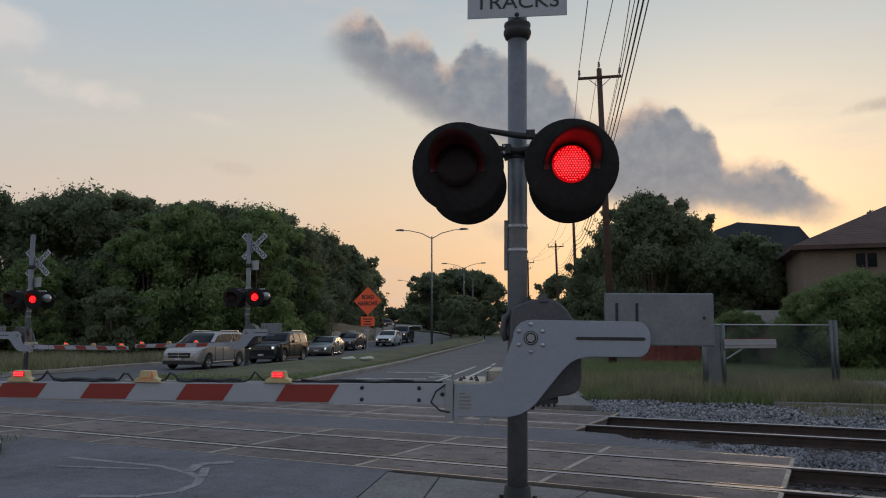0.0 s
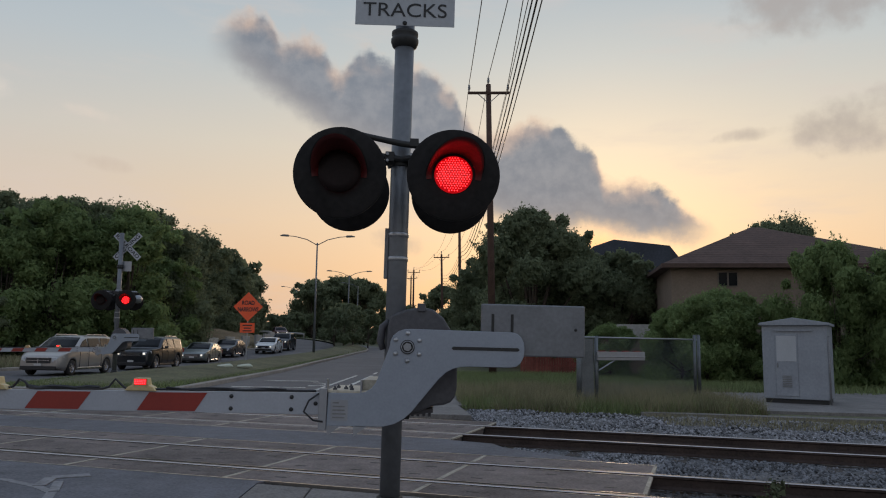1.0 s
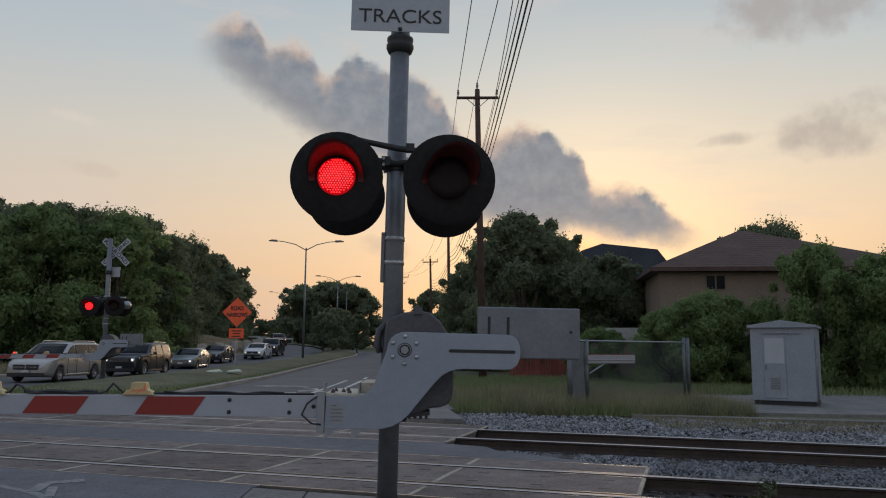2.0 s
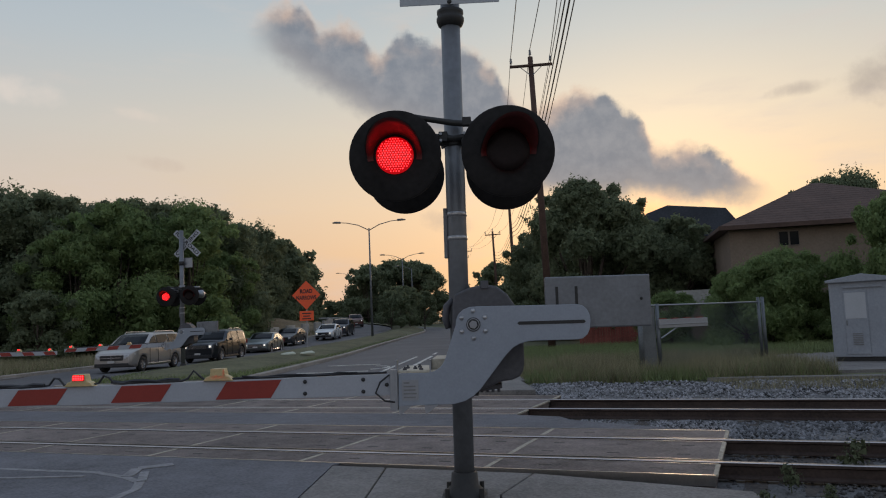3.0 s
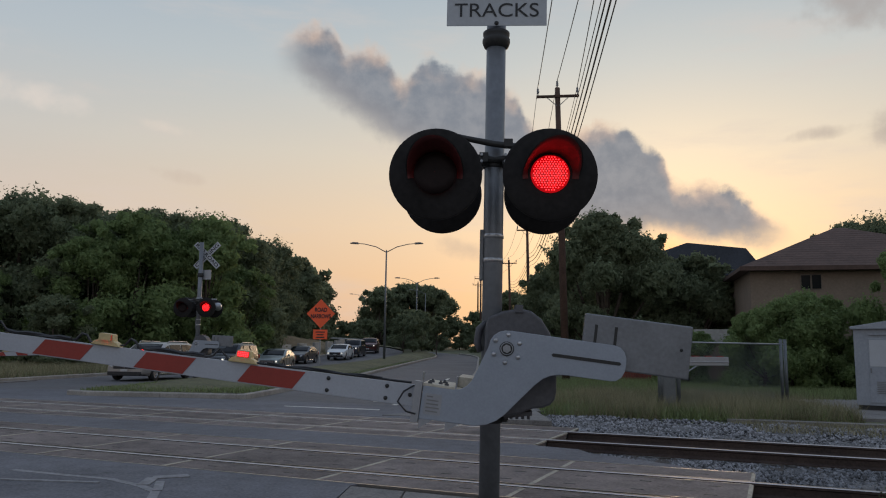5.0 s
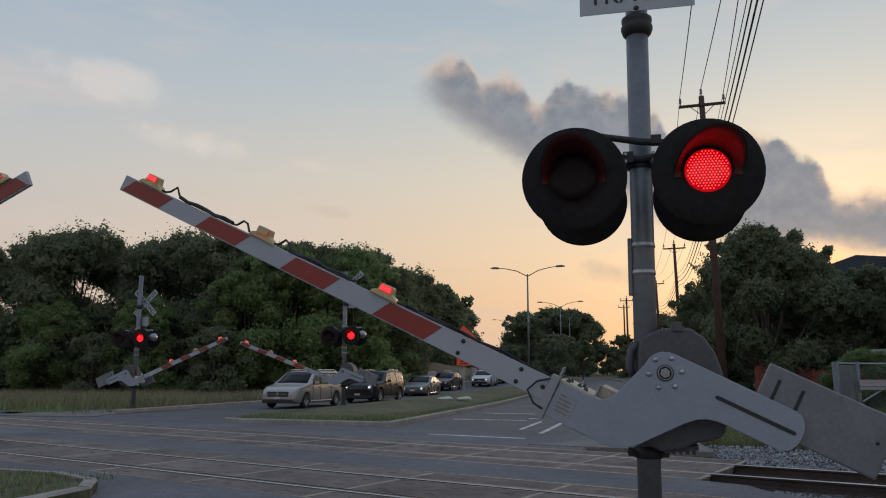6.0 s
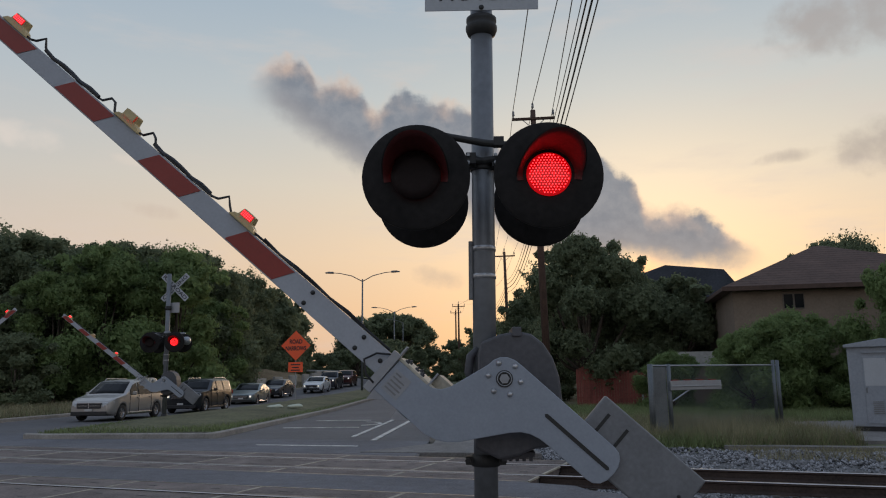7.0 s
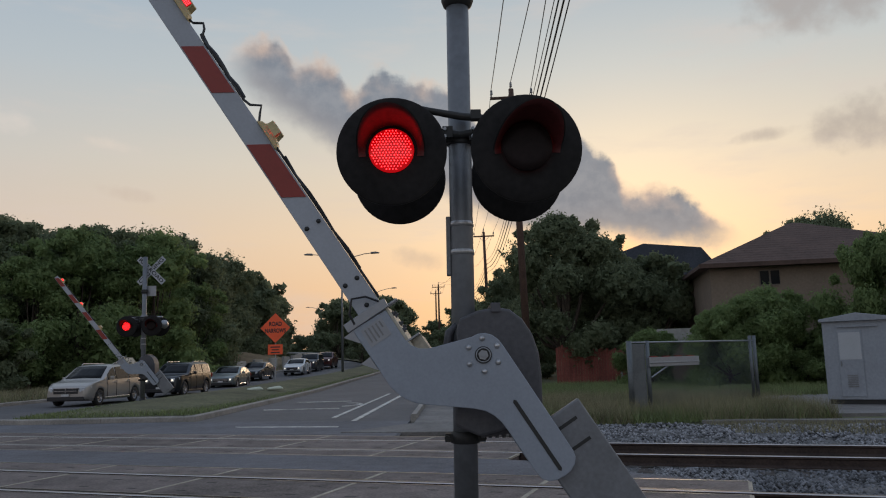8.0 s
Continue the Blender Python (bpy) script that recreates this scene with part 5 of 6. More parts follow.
bush = tree("shrub", pose(12.5, 26.8, 0), 44, 3.9, 2.3, 34000, 0.052, "leaf_light", "bright green bushy shrub before the house", trunk=0.07, base=0.06, lumps_n=18, group="shrubs")
for x, y, turn, k, kz in ((11.2, 26.5, 60, 0.75, 0.9), (13.5, 27.6, 15, 1.0, 1.1), (17.2, 26.0, 140, 0.9, 0.9), (17.3, 25.2, 77, 1.05, 1.6), (19.8, 23.5, 210, 1.2, 1.5), (23.2, 22.5, 300, 1.3, 1.7), (9.2, 31.0, 20, 0.75, 0.7), (26.5, 20, 80, 1.3, 1.4), (12.6, 30.5, 180, 0.9, 0.8),
                          (14.6, 27.2, 33, 0.8, 0.62), (15.9, 26.6, 210, 0.7, 0.66), (21.5, 26.5, 10, 1.1, 1.1), (30, 24, 45, 1.3, 1.4)):
    plant(bush, x, y, turn, k, kz)

# ---- houses ----
h = thing("house", pose(13.0, 33.0, 0, 0, 0, -9), "two-storey tan stucco house with a brown hip roof", "house")
bm = bmesh.new()
box(bm, 0, 13.5, 0, 9, -0.1, 5.75)
part("wall", bm, "stucco", h, bevel=0.03)
bm = bmesh.new()
o = 0.55
lo = [bm.verts.new(p) for p in ((-o, -o, 5.72), (13.5 + o, -o, 5.72), (13.5 + o, 9 + o, 5.72), (-o, 9 + o, 5.72))]
fa = [bm.verts.new(v.co + Vector((0, 0, 0.18))) for v in lo]
ri = [bm.verts.new(p) for p in ((5.2, 4.5, 8.55), (5.7, 4.5, 8.55))]
bm.faces.new(lo[::-1])
for i in range(4):
    bm.faces.new((lo[i], lo[(i + 1) % 4], fa[(i + 1) % 4], fa[i]))
for f in ((fa[0], fa[1], ri[1], ri[0]), (fa[1], fa[2], ri[1]), (fa[2], fa[3], ri[0], ri[1]), (fa[3], fa[0], ri[0])):
    bm.faces.new(f)
roof = part("roof", bm, "shingle", h)
bm = bmesh.new()
for k in range(1, 17):
    f0 = k / 17
    z = 5.90 + 2.65 * f0
    x0, x1, y = -o + (5.2 + o) * f0, 13.5 + o - (7.8 + o) * f0, -o + (4.5 + o) * f0
    box(bm, x0, x1, y - 0.004, y + 0.02, z - 0.01, z + 0.006)
part("shingle_course", bm, "shingle", roof)
bm = bmesh.new()
box(bm, -o - 0.02, 13.5 + o + 0.02, -o - 0.06, -o - 0.005, 5.70, 5.92)
part("fascia", bm, "shingle", roof)


def house_window(parent, x, z, w, hh, y=0.0):
    bm = bmesh.new()
    box(bm, x, x + w, y - 0.03, y + 0.05, z, z + hh)
    win = part("window", bm, "frame_white", parent, bevel=0.01)
    for k in range(2):
        bm = bmesh.new()
        box(bm, x + 0.06 + k * w / 2, x + w / 2 - 0.03 + k * w / 2, y - 0.045, y - 0.032, z + 0.06, z + hh - 0.06)
        part("pane", bm, "glass", win)


house_window(h, 2.35, 4.75, 1.0, 0.8)
house_window(h, 9.6, 4.6, 1.1, 0.95)
house_window(h, 4.2, 1.1, 1.3, 1.2)
h2 = thing("house", pose(12.9, 62, 0.9, 0, 0, -12), "distant house with a slate-blue gabled roof", "house")
bm = bmesh.new()
box(bm, 0, 10, 0, 8, -0.5, 7.4)
part("wall", bm, "stucco", h2)
bm = bmesh.new()
prism(bm, [(-0.5, 7.3), (10.5, 7.3), (8.8, 9.6), (4.0, 10.2), (2.2, 9.6)], -0.5, 8.5)
part("roof", bm, "shingle_blue", h2)
h3 = thing("shed", pose(9.6, 33.5, 0, 0, 0, -8), "low pale outbuilding under the trees", "shed")
bm = bmesh.new()
box(bm, 0, 5.2, 0, 3, -0.1, 2.1)
part("wall", bm, "stucco", h3)
bm = bmesh.new()
prism(bm, [(-0.2, 2.08), (5.4, 2.08), (5.0, 2.75), (0.5, 2.75)], -0.3, 3.3)
part("roof", bm, "barrier", h3, "pale metal roof")

# red board fence and marker post
rf = thing("board_fence", pose(5.6, 37.5, 0, 0, 0, -8), "weathered red board fence behind tall grass", "fence")
for k in range(26):
    bm = bmesh.new()
    box(bm, k * 0.145, k * 0.145 + 0.135, -0.012, 0.012, -0.05, 2.0 + 0.04 * ((k * 7) % 5) - 0.012 * k)
    part("board", bm, "red_fence", rf)
bm = bmesh.new()
box(bm, 0, 3.8, 0.013, 0.06, 0.4, 0.5)
box(bm, 0, 3.8, 0.013, 0.06, 1.4, 1.5)
part("rail_board", bm, "red_fence", rf)
bm = bmesh.new()
tube(bm, [(8.05, 32, -0.1), (8.05, 32, 1.35)], 0.05, 10)
single("marker_post", bm, "sign_white", "thin white marker post in the grass", "post", bevel=0.01)

# ---- signal hut ----
hut = thing("equipment_hut", pose(10.2, 15.75, 0.02, 0, 0, -32) @ Matrix.Diagonal((0.85, 0.85, 1.02, 1)), "pale grey metal signal equipment hut with a closed door", "hut")
bm = bmesh.new()
box(bm, 0, 2.05, 0, 2.0, 0.12, 2.22)
part("cabin", bm, "hut", hut, bevel=0.02)
bm = bmesh.new()
prism(bm, [(-0.08, 2.20), (2.13, 2.20), (2.13, 2.27), (1.02, 2.42), (-0.08, 2.27)], -0.12, 2.1)
part("roof", bm, "hut", hut, bevel=0.012)
bm = bmesh.new()
box(bm, 0.42, 1.12, -0.03, 0.004, 0.20, 1.95)
dr = part("door", bm, "hut", hut, "closed metal door", bevel=0.008)
bm = bmesh.new()
box(bm, 0.46, 1.08, -0.036, -0.029, 1.18, 1.90)
part("notice_panel", bm, "sign_white", dr, "pale notice panel", bevel=0.003)
bm = bmesh.new()
for k in range(7):
    box(bm, 0.62, 0.92, -0.045, -0.029, 0.45 + k * 0.05, 0.475 + k * 0.05)
part("vent_slat", bm, "cast", dr)
bm = bmesh.new()
box(bm, 0.46, 0.50, -0.07, -0.03, 1.0, 1.14)
part("door_handle", bm, "cast", dr, bevel=0.006)
bm = bmesh.new()
box(bm, 0.44, 1.60, -0.06, 0.004, 2.04, 2.08)
part("drip_rail", bm, "hut", hut)
bm = bmesh.new()
box(bm, 0.05, 2.0, 0.05, 1.95, 0.0, 0.12)
part("skid", bm, "dark", hut)
bm = bmesh.new()
tube(bm, [(2.09, -0.02, 0.0), (2.09, -0.02, 1.9)], 0.03, 8)
part("conduit", bm, "cast", hut)

# ---- chain-link fence ----
fen = thing("chain_link_fence", pose(4.35, 13.7, -0.02, 0, 0, 30.5), "galvanised chain-link fence with weeds in its mesh", "fence")
FL = 4.65
for x, r in ((0, 0.07), (0.62, 0.055), (FL - 0.10, 0.045), (FL + 0.08, 0.05)):
    bm = bmesh.new()
    tube(bm, [(x, 0, -0.1), (x, 0, 1.88 if x < 1 else 1.98)], r, 12)
    part("post", bm, "fence_wire", fen)
bm = bmesh.new()
box(bm, 0.05, 0.50, -0.03, 0.03, 0.05, 1.80)
part("gate_panel", bm, "fence_wire", fen, "narrow grey sheet panel between the posts", bevel=0.01)
for z in (1.84, 0.10):
    bm = bmesh.new()
    tube(bm, [(0, 0, z), (FL, 0, z)], 0.022, 8)
    part("fence_rail", bm, "galv", fen)
bm = bmesh.new()
n = 54
for k in range(-25, n + 1):
    for sgn in (-1, 1):
        x0, x1, z0, z1 = k * 0.086, k * 0.086 + 1.86, (0.1 if sgn > 0 else 1.83), (1.83 if sgn > 0 else 0.1)
        a = max(0.0, -x0 / 1.86)
        b = min(1.0, (FL - x0) / 1.86)
        if b > a + 0.01:
            p = [(x0 + 1.86 * u, 0.006 * sgn, z0 + (z1 - z0) * u) for u in (a, b)]
            tube(bm, p, 0.0036, 3, caps=False)
part("chain_mesh", bm, "fence_wire", fen, "woven wire mesh")
bm = bmesh.new()
box(bm, 0.55, 2.35, -0.12, -0.05, 1.22, 1.46)
box(bm, 0.55, 2.35, -0.14, -0.12, 1.30, 1.34)
br = part("stored_board", bm, "galv", fen, "pale boards hung on the fence", bevel=0.01)
for k in range(4):
    bm = bmesh.new()
    box(bm, 0.62 + k * 0.44, 0.84 + k * 0.44, -0.125, -0.045, 1.462, 1.485)
    part("red_band", bm, "red_board", br, "worn red band on the stored board")
bm = bmesh.new()
tube(bm, [(0.62, -0.09, 0.95), (1.25, -0.09, 1.24)], 0.02, 6)
part("brace", bm, "galv", fen)
bm = bmesh.new()
polygon_slab(bm, [(5.5, 11.9), (16, 9.0), (16, 9.4), (5.6, 12.3)], -0.16, 0.0)
single("retaining_edge", bm, "concrete", "low concrete edge beside the ballast", "kerb", kind="structure")

# ---- poles, wires and lamps ----
POLES = [(3.55, 32, 15.2, -1.2), (3.6, 74, 14.2, -1.0), (2.2, 100, 13.2, -1.5), (-2.6, 128, 13.2, 0), (-3.6, 150, 13.6, 0)]


def utility_pole(x, y, hgt, lean, wide):
    z = rise(y)
    p = thing("utility_pole", pose(x, y, z, 0, lean, 0), "tall dark wooden utility pole with crossarm and insulators", "utility pole", group="utility poles along the road")
    bm = bmesh.new()
    tube(bm, [(0, 0, -0.3), (0, 0, hgt * 0.5), (0, 0, hgt)], [0.20, 0.17, 0.13], 14)
    part("pole", bm, "wood_pole", p)
    bm = bmesh.new()
    box(bm, -wide, wide, -0.16, -0.04, hgt - 0.55, hgt - 0.42)
    part("crossarm", bm, "wood_pole", p, bevel=0.01)
    bm = bmesh.new()
    tube(bm, [(-wide * 0.55, -0.1, hgt - 0.5), (0, -0.1, hgt - 1.05)], 0.02, 6)
    tube(bm, [(wide * 0.55, -0.1, hgt - 0.5), (0, -0.1, hgt - 1.05)], 0.02, 6)
    part("brace", bm, "galv", p)
    for dx, dz in ((-wide + 0.08, hgt - 0.42), (wide - 0.08, hgt - 0.42), (0, hgt)):
        bm = bmesh.new()
        lathe(bm, [(0.0001, 0.40), (0.05, 0.37), (0.06, 0.30), (0.04, 0.27), (0.075, 0.24), (0.05, 0.18), (0.08, 0.15), (0.025, 0.10), (0.025, 0.0)], 10, axis="z", centre=(dx, -0.1 if dx else 0, dz))
        part("insulator", bm, "cast", p)
    return p


for x, y, hgt, lean in POLES:
    utility_pole(x, y, hgt, lean, 1.1)


def tops(i, dx, dz):
    x, y, hgt, lean = POLES[i]
    return Vector((x + dx + math.sin(radians(lean)) * hgt, y, rise(y) + hgt + dz))


def wire(name, a, b, sag, r, label):
    bm = bmesh.new()
    n = 24
    tube(bm, [tuple(a.lerp(b, k / n) - Vector((0, 0, 4 * sag * (k / n) * (1 - k / n)))) for k in range(n + 1)], r, 5)
    return single(name, bm, "cable", label, "wire", group="overhead wires")


for dx, dz in ((-1.02, 0.0), (0, 0.40), (1.02, 0.0)):
    a = tops(0, dx, dz)
    wire("overhead_wire", a, Vector((3.05 + dx * (1.2 if dx < 0 else -1.1), -14, 14.6 + dz)), 0.7, 0.020, "thin black overhead power wire")
    for i in range(len(POLES) - 1):
        wire("overhead_wire", tops(i, dx, dz), tops(i + 1, dx, dz), 0.9, 0.014, "thin black overhead power wire")
for dx, dz, r in ((1.25, -2.6, 0.025), (1.45, -3.0, 0.03), (1.65, -3.4, 0.02), (1.10, -2.2, 0.015)):
    a = tops(0, dx * 0.3, dz - 1.0)
    wire("service_cable", Vector((a.x, 32, a.z)), Vector((2.2 + (dx - 1.1) * 0.45, -14, 12.4 + dz * 0.15)), 0.6, r, "black overhead service cable")
    wire("service_cable", a, tops(1, dx * 0.2, dz - 0.8), 1.3, r, "black overhead service cable")
    wire("service_cable", tops(1, dx * 0.2, dz - 0.8), tops(2, dx * 0.2, dz - 0.8), 1.0, r, "black overhead service cable")


def street_lamp(x, y, hgt, two, k=1.0):
    t = thing("street_lamp", pose(x, y, rise(y)), "slender grey street lamp with curved arms on the median", "street lamp", group="street lamps")
    bm = bmesh.new()
    tube(bm, [(0, 0, 0), (0, 0, hgt)], [0.11, 0.06], 12)
    lathe(bm, [(0.2, 0.0), (0.2, 0.25), (0.12, 0.3)], 12, axis="z")
    part("pole", bm, "lamp_grey", t)
    for s in ((-1, 1) if two else (-1,)):
        bm = bmesh.new()
        tube(bm, [(0, 0, hgt - 0.2), (s * 0.9, 0, hgt + 0.28), (s * 1.9, 0, hgt + 0.52), (s * 2.6, 0, hgt + 0.58)], [0.04, 0.038, 0.034, 0.03], 8)
        arm = part("arm", bm, "lamp_grey", t)
        bm = bmesh.new()
        prism(bm, [(s * 2.45, hgt + 0.50), (s * 3.15, hgt + 0.54), (s * 3.2, hgt + 0.60), (s * 2.9, hgt + 0.68), (s * 2.45, hgt + 0.66)], -0.14, 0.14)
        part("lamp_head", bm, "lamp_grey", t, bevel=0.03)


street_lamp(-9.35, 58, 9.7, True)
street_lamp(-11.0, 100, 10.0, True)
street_lamp(-13.0, 135, 10.5, False)
street_lamp(-27.0, 150, 10.5, True)

# roadworks sign on its post
ds = thing("roadworks_sign", pose(-11.2, 42.0, 0.15), "orange diamond warning sign with a plaque on a post", "road sign")
bm = bmesh.new()
box(bm, -0.03, 0.03, -0.02, 0.02, 0, 4.3)
part("post", bm, "galv", ds)
bm = bmesh.new()
prism(bm, [(0, 2.68), (0.93, 3.62), (0, 4.55), (-0.93, 3.62)], -0.045, -0.03)
dia = part("diamond_panel", bm, "orange", ds, "orange diamond panel", bevel=0.003)
letters("lettering", "ROAD", 0.36, 0.80, dia, pose(0, -0.049, 3.86), 0.012)
letters("lettering", "NARROWS", 0.36, 1.30, dia, pose(0, -0.049, 3.44), 0.012)
bm = bmesh.new()
prism(bm, [(-0.46, 1.98), (0.46, 1.98), (0.46, 2.60), (-0.46, 2.60)], -0.045, -0.03)
plq = part("plaque", bm, "orange", ds, bevel=0.003)
bm = bmesh.new()
for z, w in ((2.44, 0.30), (2.27, 0.22), (2.10, 0.28)):
    box(bm, -w, w, -0.049, -0.0465, z - 0.035, z + 0.035)
part("text_bar", bm, "sign_black", plq)
for x, y, tn in ((-9.4, 30.2, 5), (-8.55, 30.6, -8)):
    bm = bmesh.new()
    lathe(bm, [(0.0001, 0.15), (0.16, 0.14), (0.24, 0.09), (0.26, 0.03), (0.2, 0.0), (0.0001, 0.0)], 16, axis="z")
    for v in bm.verts:
        v.co.x *= 1.5
        v.co.z *= 1 + 0.2 * math.sin(v.co.x * 9)
    single("sandbag", bm, "sandbag", "pale filled sandbag lying on the grass", "sandbag", group="sandbags", m=pose(x, y, 0.35, 0, 0, tn))

# bank and barrier beyond the queue
bm = bmesh.new()
prev = None
for y in spaced(50, 140, 6):
    x = road_left(y)[0]
    e = 1.9 * min(1.0, (y - 50) / 25)
    row = [bm.verts.new(p) for p in ((x - 0.6, y, rise_left(y)), (x - 3.2, y, rise_left(y) + e * 0.55), (x - 6.5, y, rise_left(y) + e), (x - 16, y, rise_left(y) + e))]
    if prev:
        for k in range(3):
            bm.faces.new((prev[k], prev[k + 1], row[k + 1], row[k]))
    prev = row
single("bank", bm, "bank", "dry grassy bank rising beside the road", "bank", kind="structure")
bar = thing("concrete_barrier", pose(0, 0, 0), "line of pale concrete barrier panels on the bank", "barrier")
for k in range(7):
    y = 62 + k * 5
    x = road_left(y)[0] - 1.0
    bm = bmesh.new()
    box(bm, -0.12, 0.12, 0, 4.2, rise_left(y) + 0.1, rise_left(y) + 1.45)
    o = part("barrier_panel", bm, "barrier", bar, bevel=0.03)
    o.matrix_local = pose(x, y, 0, 0, 0, 4)
gr = thing("guard_rail", pose(0, 0, 0), "pale guard rail along the rising road", "guard rail")
for k in range(9):
    y = 112 + k * 4
    x = road_left(y)[1] + 0.8
    bm = bmesh.new()
    x2 = road_left(y + 4)[1] + 0.8
    tube(bm, [(x, y, rise_left(y) + 0.75), (x2, y + 4, rise_left(y + 4) + 0.75)], 0.16, 6)
    part("beam", bm, "barrier", gr)
    bm = bmesh.new()
    tube(bm, [(x, y, rise(y) - 0.1), (x, y, rise_left(y) + 0.8)], 0.08, 6)
    part("post", bm, "barrier", gr)


# ---- grass, weeds and ballast ----
def blades(name, spots, hgt, wid, mat, label, seed):
    """Narrow bent blades standing at the spots (x, y, z)."""
    g = np.random.default_rng(seed)
    spots = np.asarray(spots)
    n = len(spots)
    a = g.random(n) * 2 * math.pi
    u = np.stack([np.cos(a), np.sin(a), np.zeros(n)], 1)
    hh = hgt * (0.45 + 0.9 * g.random(n))[:, None]
    lean = g.normal(size=(n, 3)) * np.array([0.35, 0.35, 0])
    up = np.array([0, 0, 1.0])
    w = wid * (0.6 + 0.8 * g.random(n))[:, None]
    v = np.stack([spots - u * w, spots + u * w, spots + (up * 0.97 + lean) * hh], 1).reshape(-1, 3)
    ob = new(name, raw_mesh(name, v, np.arange(n * 3), 3, mat))
    return tagged(ob, label, "grass", kind="stuff")


rng = np.random.default_rng(5)


def scatter(n, xa, xb, ya, yb, keep=None, lift=0.0):
    p = np.stack([rng.uniform(xa, xb, n), rng.uniform(ya, yb, n)], 1)
    if keep is not None:
        p = p[[bool(keep(x, y)) for x, y in p]]
    return np.array([(x, y, rise(y) + lift) for x, y in p])


med = lambda x, y: road_left(y)[1] + 0.3 < x < road_right(y)[0] - 0.25
blades("lawn_grass", scatter(110000, -13.2, -6, 16.7, 62, med, 0.13), 0.11, 0.014, "grass", "mown green grass of the median", 1)
blades("lawn_grass", scatter(9000, -14, -4, 62, 110, med, 0.13), 0.16, 0.03, "grass", "mown green grass of the median", 2)
blades("lawn_grass", scatter(9000, -11.2, -6.95, -6, 3.3, lambda x, y: x < -7.1 or y < 2, 0.11), 0.09, 0.008, "grass", "short green grass of the near median", 3)
q_of = lambda x, y: -x * SN + y * CS
right = lambda x, y: q_of(x, y) > 12.2 + 0.5 * math.sin(x * 1.7) and x > 1.2 and not (x > 8.7 and y < 20.6)
blades("verge_grass", scatter(150000, 1.2, 14, 12, 34, right, -0.05), 0.30, 0.008, "grass", "tall green verge grass and weeds", 4)
blades("dry_weeds", scatter(60000, 1.2, 9.2, 12, 19.5, lambda x, y: right(x, y) and math.sin(x * 2.3) + math.sin(y * 3.1 + x) > -0.4, -0.05), 0.46, 0.0055, "dry_grass", "dry straw-coloured weeds along the verge", 5)
blades("dry_weeds", scatter(16000, 5.5, 16, 8.5, 12.5, lambda x, y: 11.0 < q_of(x, y) < 12.9, -0.08), 0.16, 0.007, "dry_grass", "dry weeds beside the ballast", 6)
blades("verge_grass", scatter(14000, 9, 30, 20, 30, None, -0.05), 0.30, 0.018, "grass", "rough grass before the shrubs", 7)
leftg = lambda x, y: x < road_left(y)[0] - 0.3
blades("dry_weeds", scatter(40000, -46, -19.5, 24, 42, leftg, -0.05), 0.55, 0.018, "dry_grass", "tall dry grass below the wood", 8)
blades("verge_grass", scatter(12000, -46, -19.5, 18, 42, lambda x, y: leftg(x, y) and q_of(x, y) > 11, -0.05), 0.45, 0.018, "grass", "rough green grass below the wood", 9)
blades("dry_weeds", scatter(6000, -40, -17, 50, 110, leftg, 0.4), 0.6, 0.03, "dry_grass", "dry grass on the bank", 10)
weeds = thing("weed", along(3.2, 2.4, -0.17).to_4d() and Matrix.Translation(along(3.3, 2.3, -0.17)), "green weed growing between the rails", "weed", group="weeds in the track")
v, f = leaf_cloud([(0, 0, 0.18, 0.14), (0.05, 0.02, 0.32, 0.10)], 220, 0.020, 3)
o = new("foliage", raw_mesh("foliage", v, f, 3, "weed_leaf"))
o.parent = weeds
bm = bmesh.new()
tube(bm, [(0, 0, -0.02), (0.02, 0, 0.2), (0.05, 0.02, 0.4)], [0.008, 0.006, 0.003], 5)
part("stem", bm, "weed_leaf", weeds)
for p, q, k in ((2.7, 1.7, 1.1), (3.9, 2.0, 0.7), (3.0, 1.1, 0.9), (4.6, 2.7, 0.6), (2.5, 0.6, 1.0), (3.4, 0.3, 1.2)):
    copy_thing(weeds, Matrix.Translation(along(p, q, -0.19)) @ pose(0, 0, 0, 0, 0, 77 * p) @ Matrix.Scale(k * 0.62, 4))
nearw = copy_thing(weeds, Matrix.Translation((-2.75, -0.55, 0.0)) @ Matrix.Scale(0.45, 4))


def stones(name, n, p0, p1, q0, q1, size, seed, label, zfn, mat="stone"):
    g = np.random.default_rng(seed)
    base = np.array([(1, 0, 0), (-0.9, 0.1, 0), (0, 1, 0.1), (0.1, -1, 0), (0, 0.1, 0.8), (0, 0, -0.6)])
    tri = np.array([(0, 2, 4), (2, 1, 4), (1, 3, 4), (3, 0, 4), (2, 0, 5), (1, 2, 5), (3, 1, 5), (0, 3, 5)])
    p, q = g.uniform(p0, p1, n), g.uniform(q0, q1, n)
    c = np.array([along(a, b, zfn(a, b)) for a, b in zip(p, q)])
    s = size * (0.5 + g.random((n, 1, 1)))
    v = base[None] * (0.7 + 0.6 * g.random((n, 6, 3))) * s
    a = g.random(n) * 6.28
    ca, sa = np.cos(a)[:, None], np.sin(a)[:, None]
    x, y = v[:, :, 0] * ca - v[:, :, 1] * sa, v[:, :, 0] * sa + v[:, :, 1] * ca
    v = np.stack([x, y, v[:, :, 2]], 2) + c[:, None]
    f = (tri[None] + 6 * np.arange(n)[:, None, None]).reshape(-1)
    ob = new(name, raw_mesh(name, v.reshape(-1, 3), f, 3, mat))
    return tagged(ob, label, "ballast", kind="stuff")


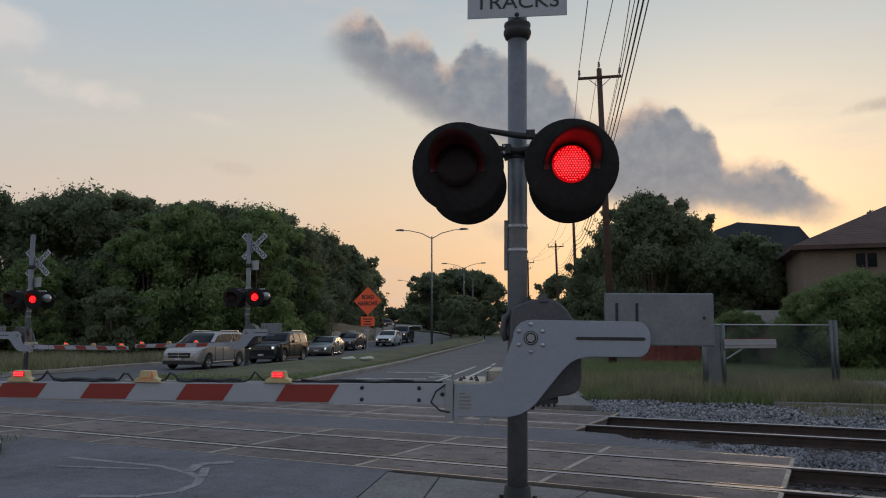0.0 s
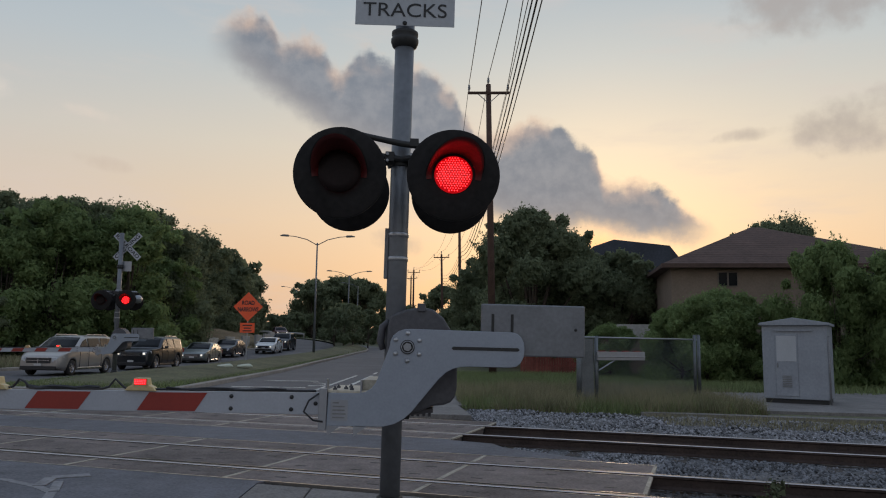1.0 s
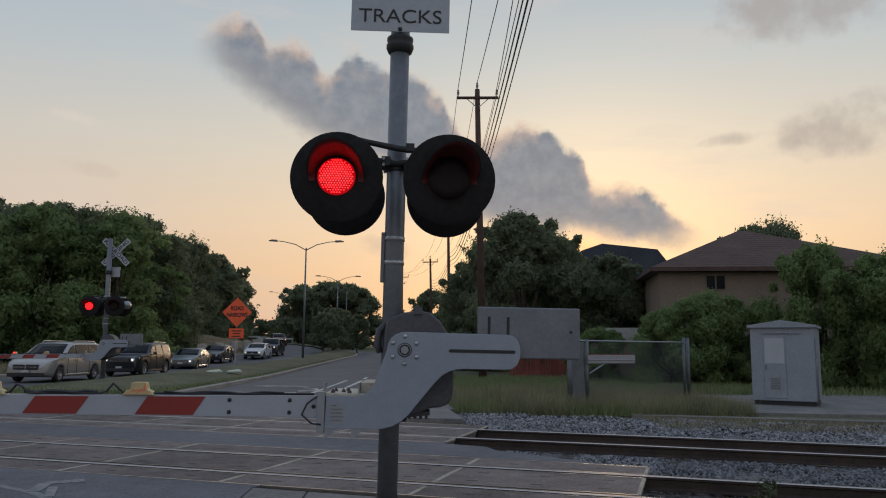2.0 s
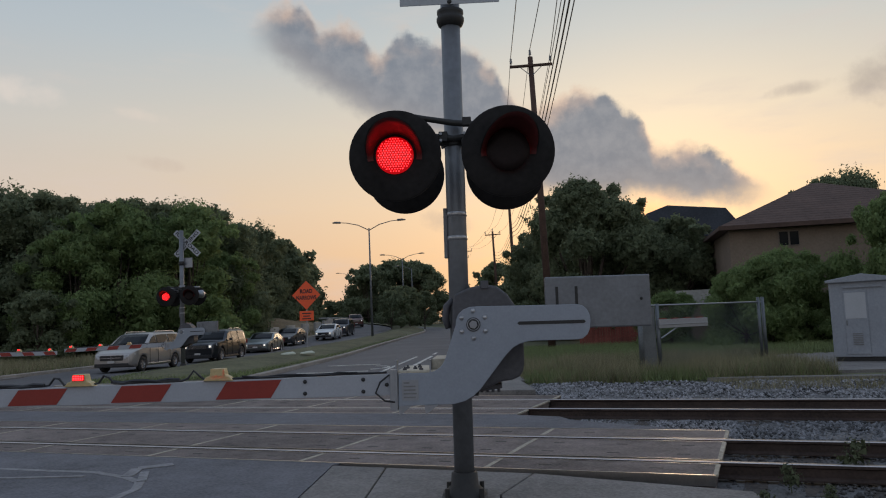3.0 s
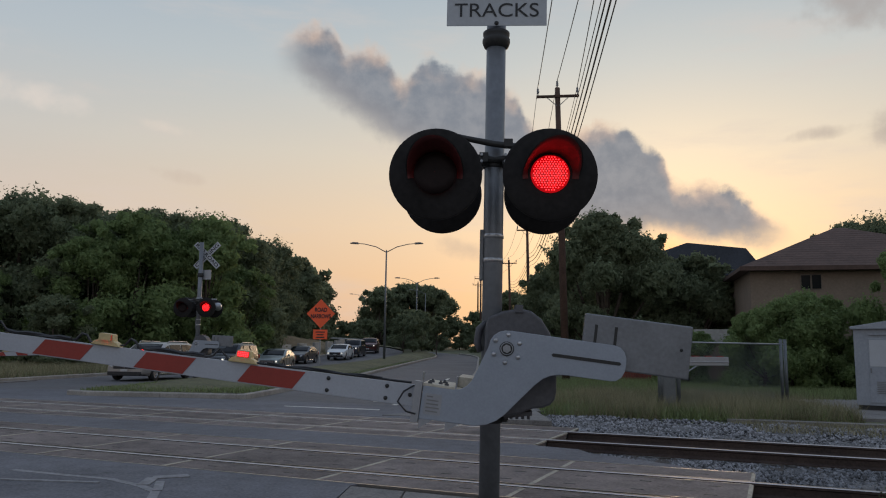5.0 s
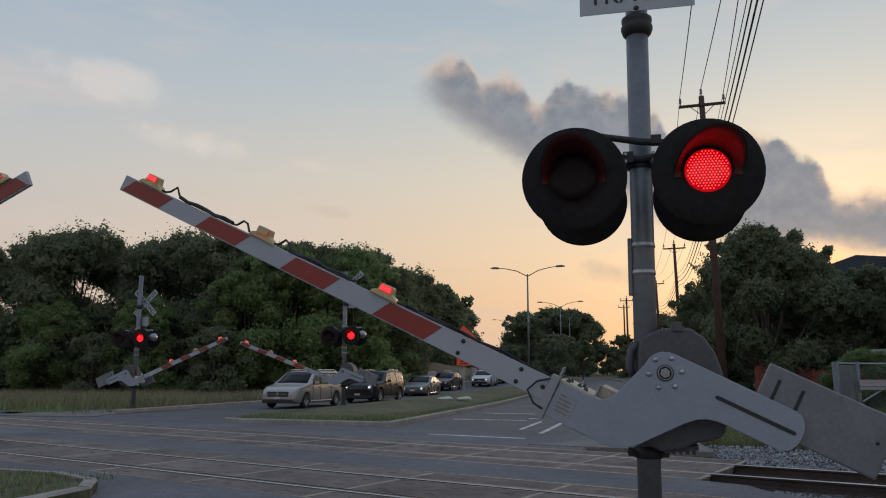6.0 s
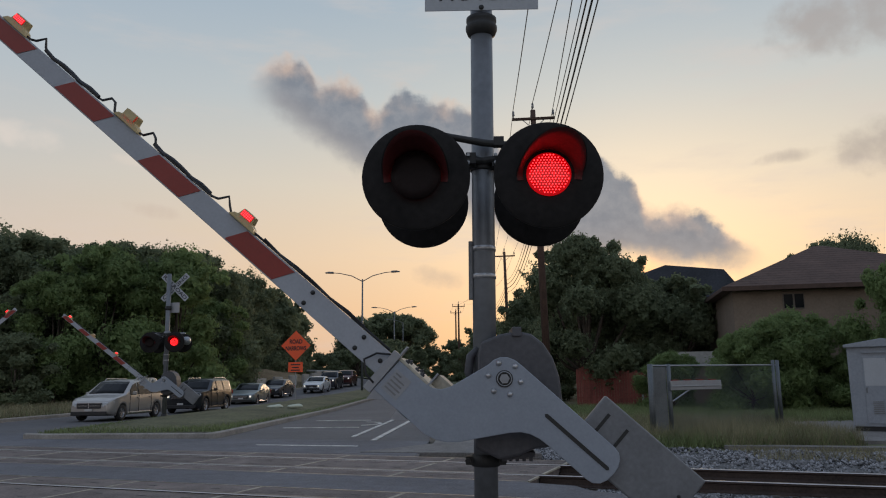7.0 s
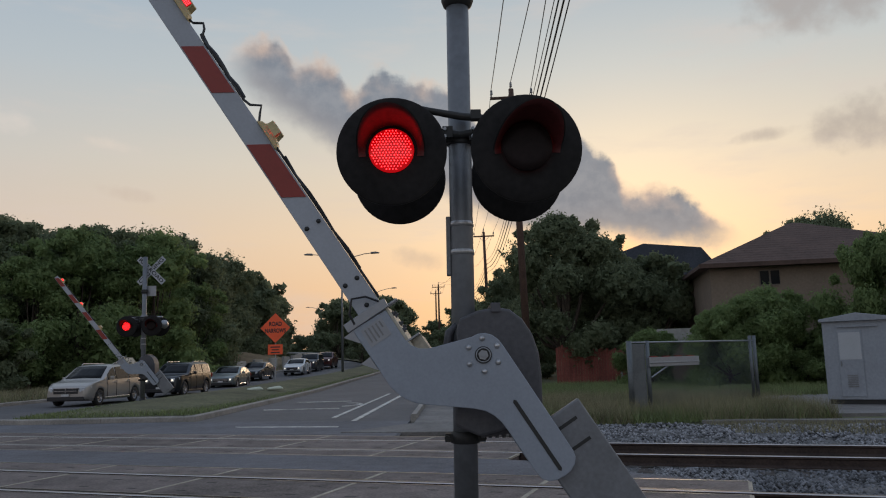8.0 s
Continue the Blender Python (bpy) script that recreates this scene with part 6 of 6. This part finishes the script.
def bed(p, q):
    z = -0.19 if 0.9 < q < 9.6 else (-0.19 + 0.14 * (q - 9.6) / 2.0 if q >= 9.6 else -0.3)
    return z + 0.02 * math.sin(p * 3.1) * math.sin(q * 2.7)


stones("ballast", 11000, 2.05, 10, 3.7, 6.75, 0.034, 11, "dark grey crushed-stone ballast between the tracks", bed, "stone_mid")
stones("ballast", 20000, -1.2, 14, 8.35, 12.2, 0.034, 12, "loose grey crushed-stone ballast shoulder", bed)
stones("ballast", 5000, 2.1, 10, 0.4, 3.6, 0.03, 13, "dark loose ballast between the rails", bed, "stone_dark")
stones("ballast", 3500, -1.2, 10, 6.9, 8.2, 0.03, 14, "dark loose ballast between the rails", bed, "stone_dark")
stones("ballast", 8000, 10, 30, 3.7, 12.0, 0.05, 15, "loose grey crushed-stone ballast along the line", bed)
stones("ballast", 2600, -2.8, -1.2, 9.25, 12.2, 0.034, 17, "loose grey crushed-stone ballast shoulder", bed)
stones("ballast", 3500, -0.4, 2.1, 4.75, 6.78, 0.026, 16, "loose grey ballast beside the asphalt edge", bed)
# broken asphalt edge that tapers off between the tracks
bm = bmesh.new()
edge = [along(-1.3, 6.05).xy, along(-1.3, 4.44).xy, along(2.0, 4.45).xy, along(1.2, 4.75).xy, along(0.5, 5.1).xy, along(-0.3, 5.5).xy, along(-0.6, 5.9).xy]
polygon_slab(bm, [tuple(p) for p in edge], -0.2, -0.015)
single("asphalt_edge", bm, "asphalt", "crumbling asphalt edge running out into ballast", "road", kind="structure")


# ---- what moves ----
RISE = [(0, 0), (4.55, 0), (4.7, 1.2), (4.9, 4.4), (5.0, 6.3), (5.1, 8.6), (5.2, 10.9), (6.3, 30.2), (6.5, 33.4), (7.0, 41.2), (7.5, 48.8), (8.0, 56.9)]
RISE_FAR = [(0, 0), (4.8, 0), (5.0, 2.5), (5.2, 6.0), (6.3, 26.5), (6.5, 30.0), (7.0, 38.3), (7.5, 45.4), (8.0, 51.5)]


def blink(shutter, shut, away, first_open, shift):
    """The added shutter stands before the lens or drops back into the housing, in turn every 0.594 s."""
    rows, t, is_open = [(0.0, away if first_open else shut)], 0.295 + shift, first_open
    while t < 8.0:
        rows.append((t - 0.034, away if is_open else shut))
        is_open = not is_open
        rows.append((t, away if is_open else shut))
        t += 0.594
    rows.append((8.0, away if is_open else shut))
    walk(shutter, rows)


def motions():
    for k, (g, arm, shutters, lamps) in enumerate(GATES):
        s = -1 if k >= 2 else 1
        plan = RISE if k in (0, 3) else RISE_FAR
        walk(arm, [(t, pose(s * PIVOT[0], 0, PIVOT[1], 0, s * (a + (2.5 if k == 2 and a > 8 else 0)), 0)) for t, a in plan])
        shift = 0.0 if k in (0, 3) else 0.07
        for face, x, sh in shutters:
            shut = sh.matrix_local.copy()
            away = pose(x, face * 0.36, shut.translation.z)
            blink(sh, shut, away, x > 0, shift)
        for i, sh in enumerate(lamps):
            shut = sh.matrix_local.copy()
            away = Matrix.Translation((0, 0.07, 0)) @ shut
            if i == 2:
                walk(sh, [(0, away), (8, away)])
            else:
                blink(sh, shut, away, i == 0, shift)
    walk(LATE_CAR, [(t, pose(x, y, rise_left(y + 2), 0, 0, h)) for t, x, y, h in
                    ((0, -26.0, 121, 21), (1.0, -22.3, 112, 19), (2.5, -18.0, 99, 15), (4.0, -15.4, 88, 9), (5.0, -14.6, 81, 4), (6.0, -14.3, 77.5, 1), (6.5, -14.25, 77.0, 0), (8.0, -14.25, 76.8, 0))])


motions()
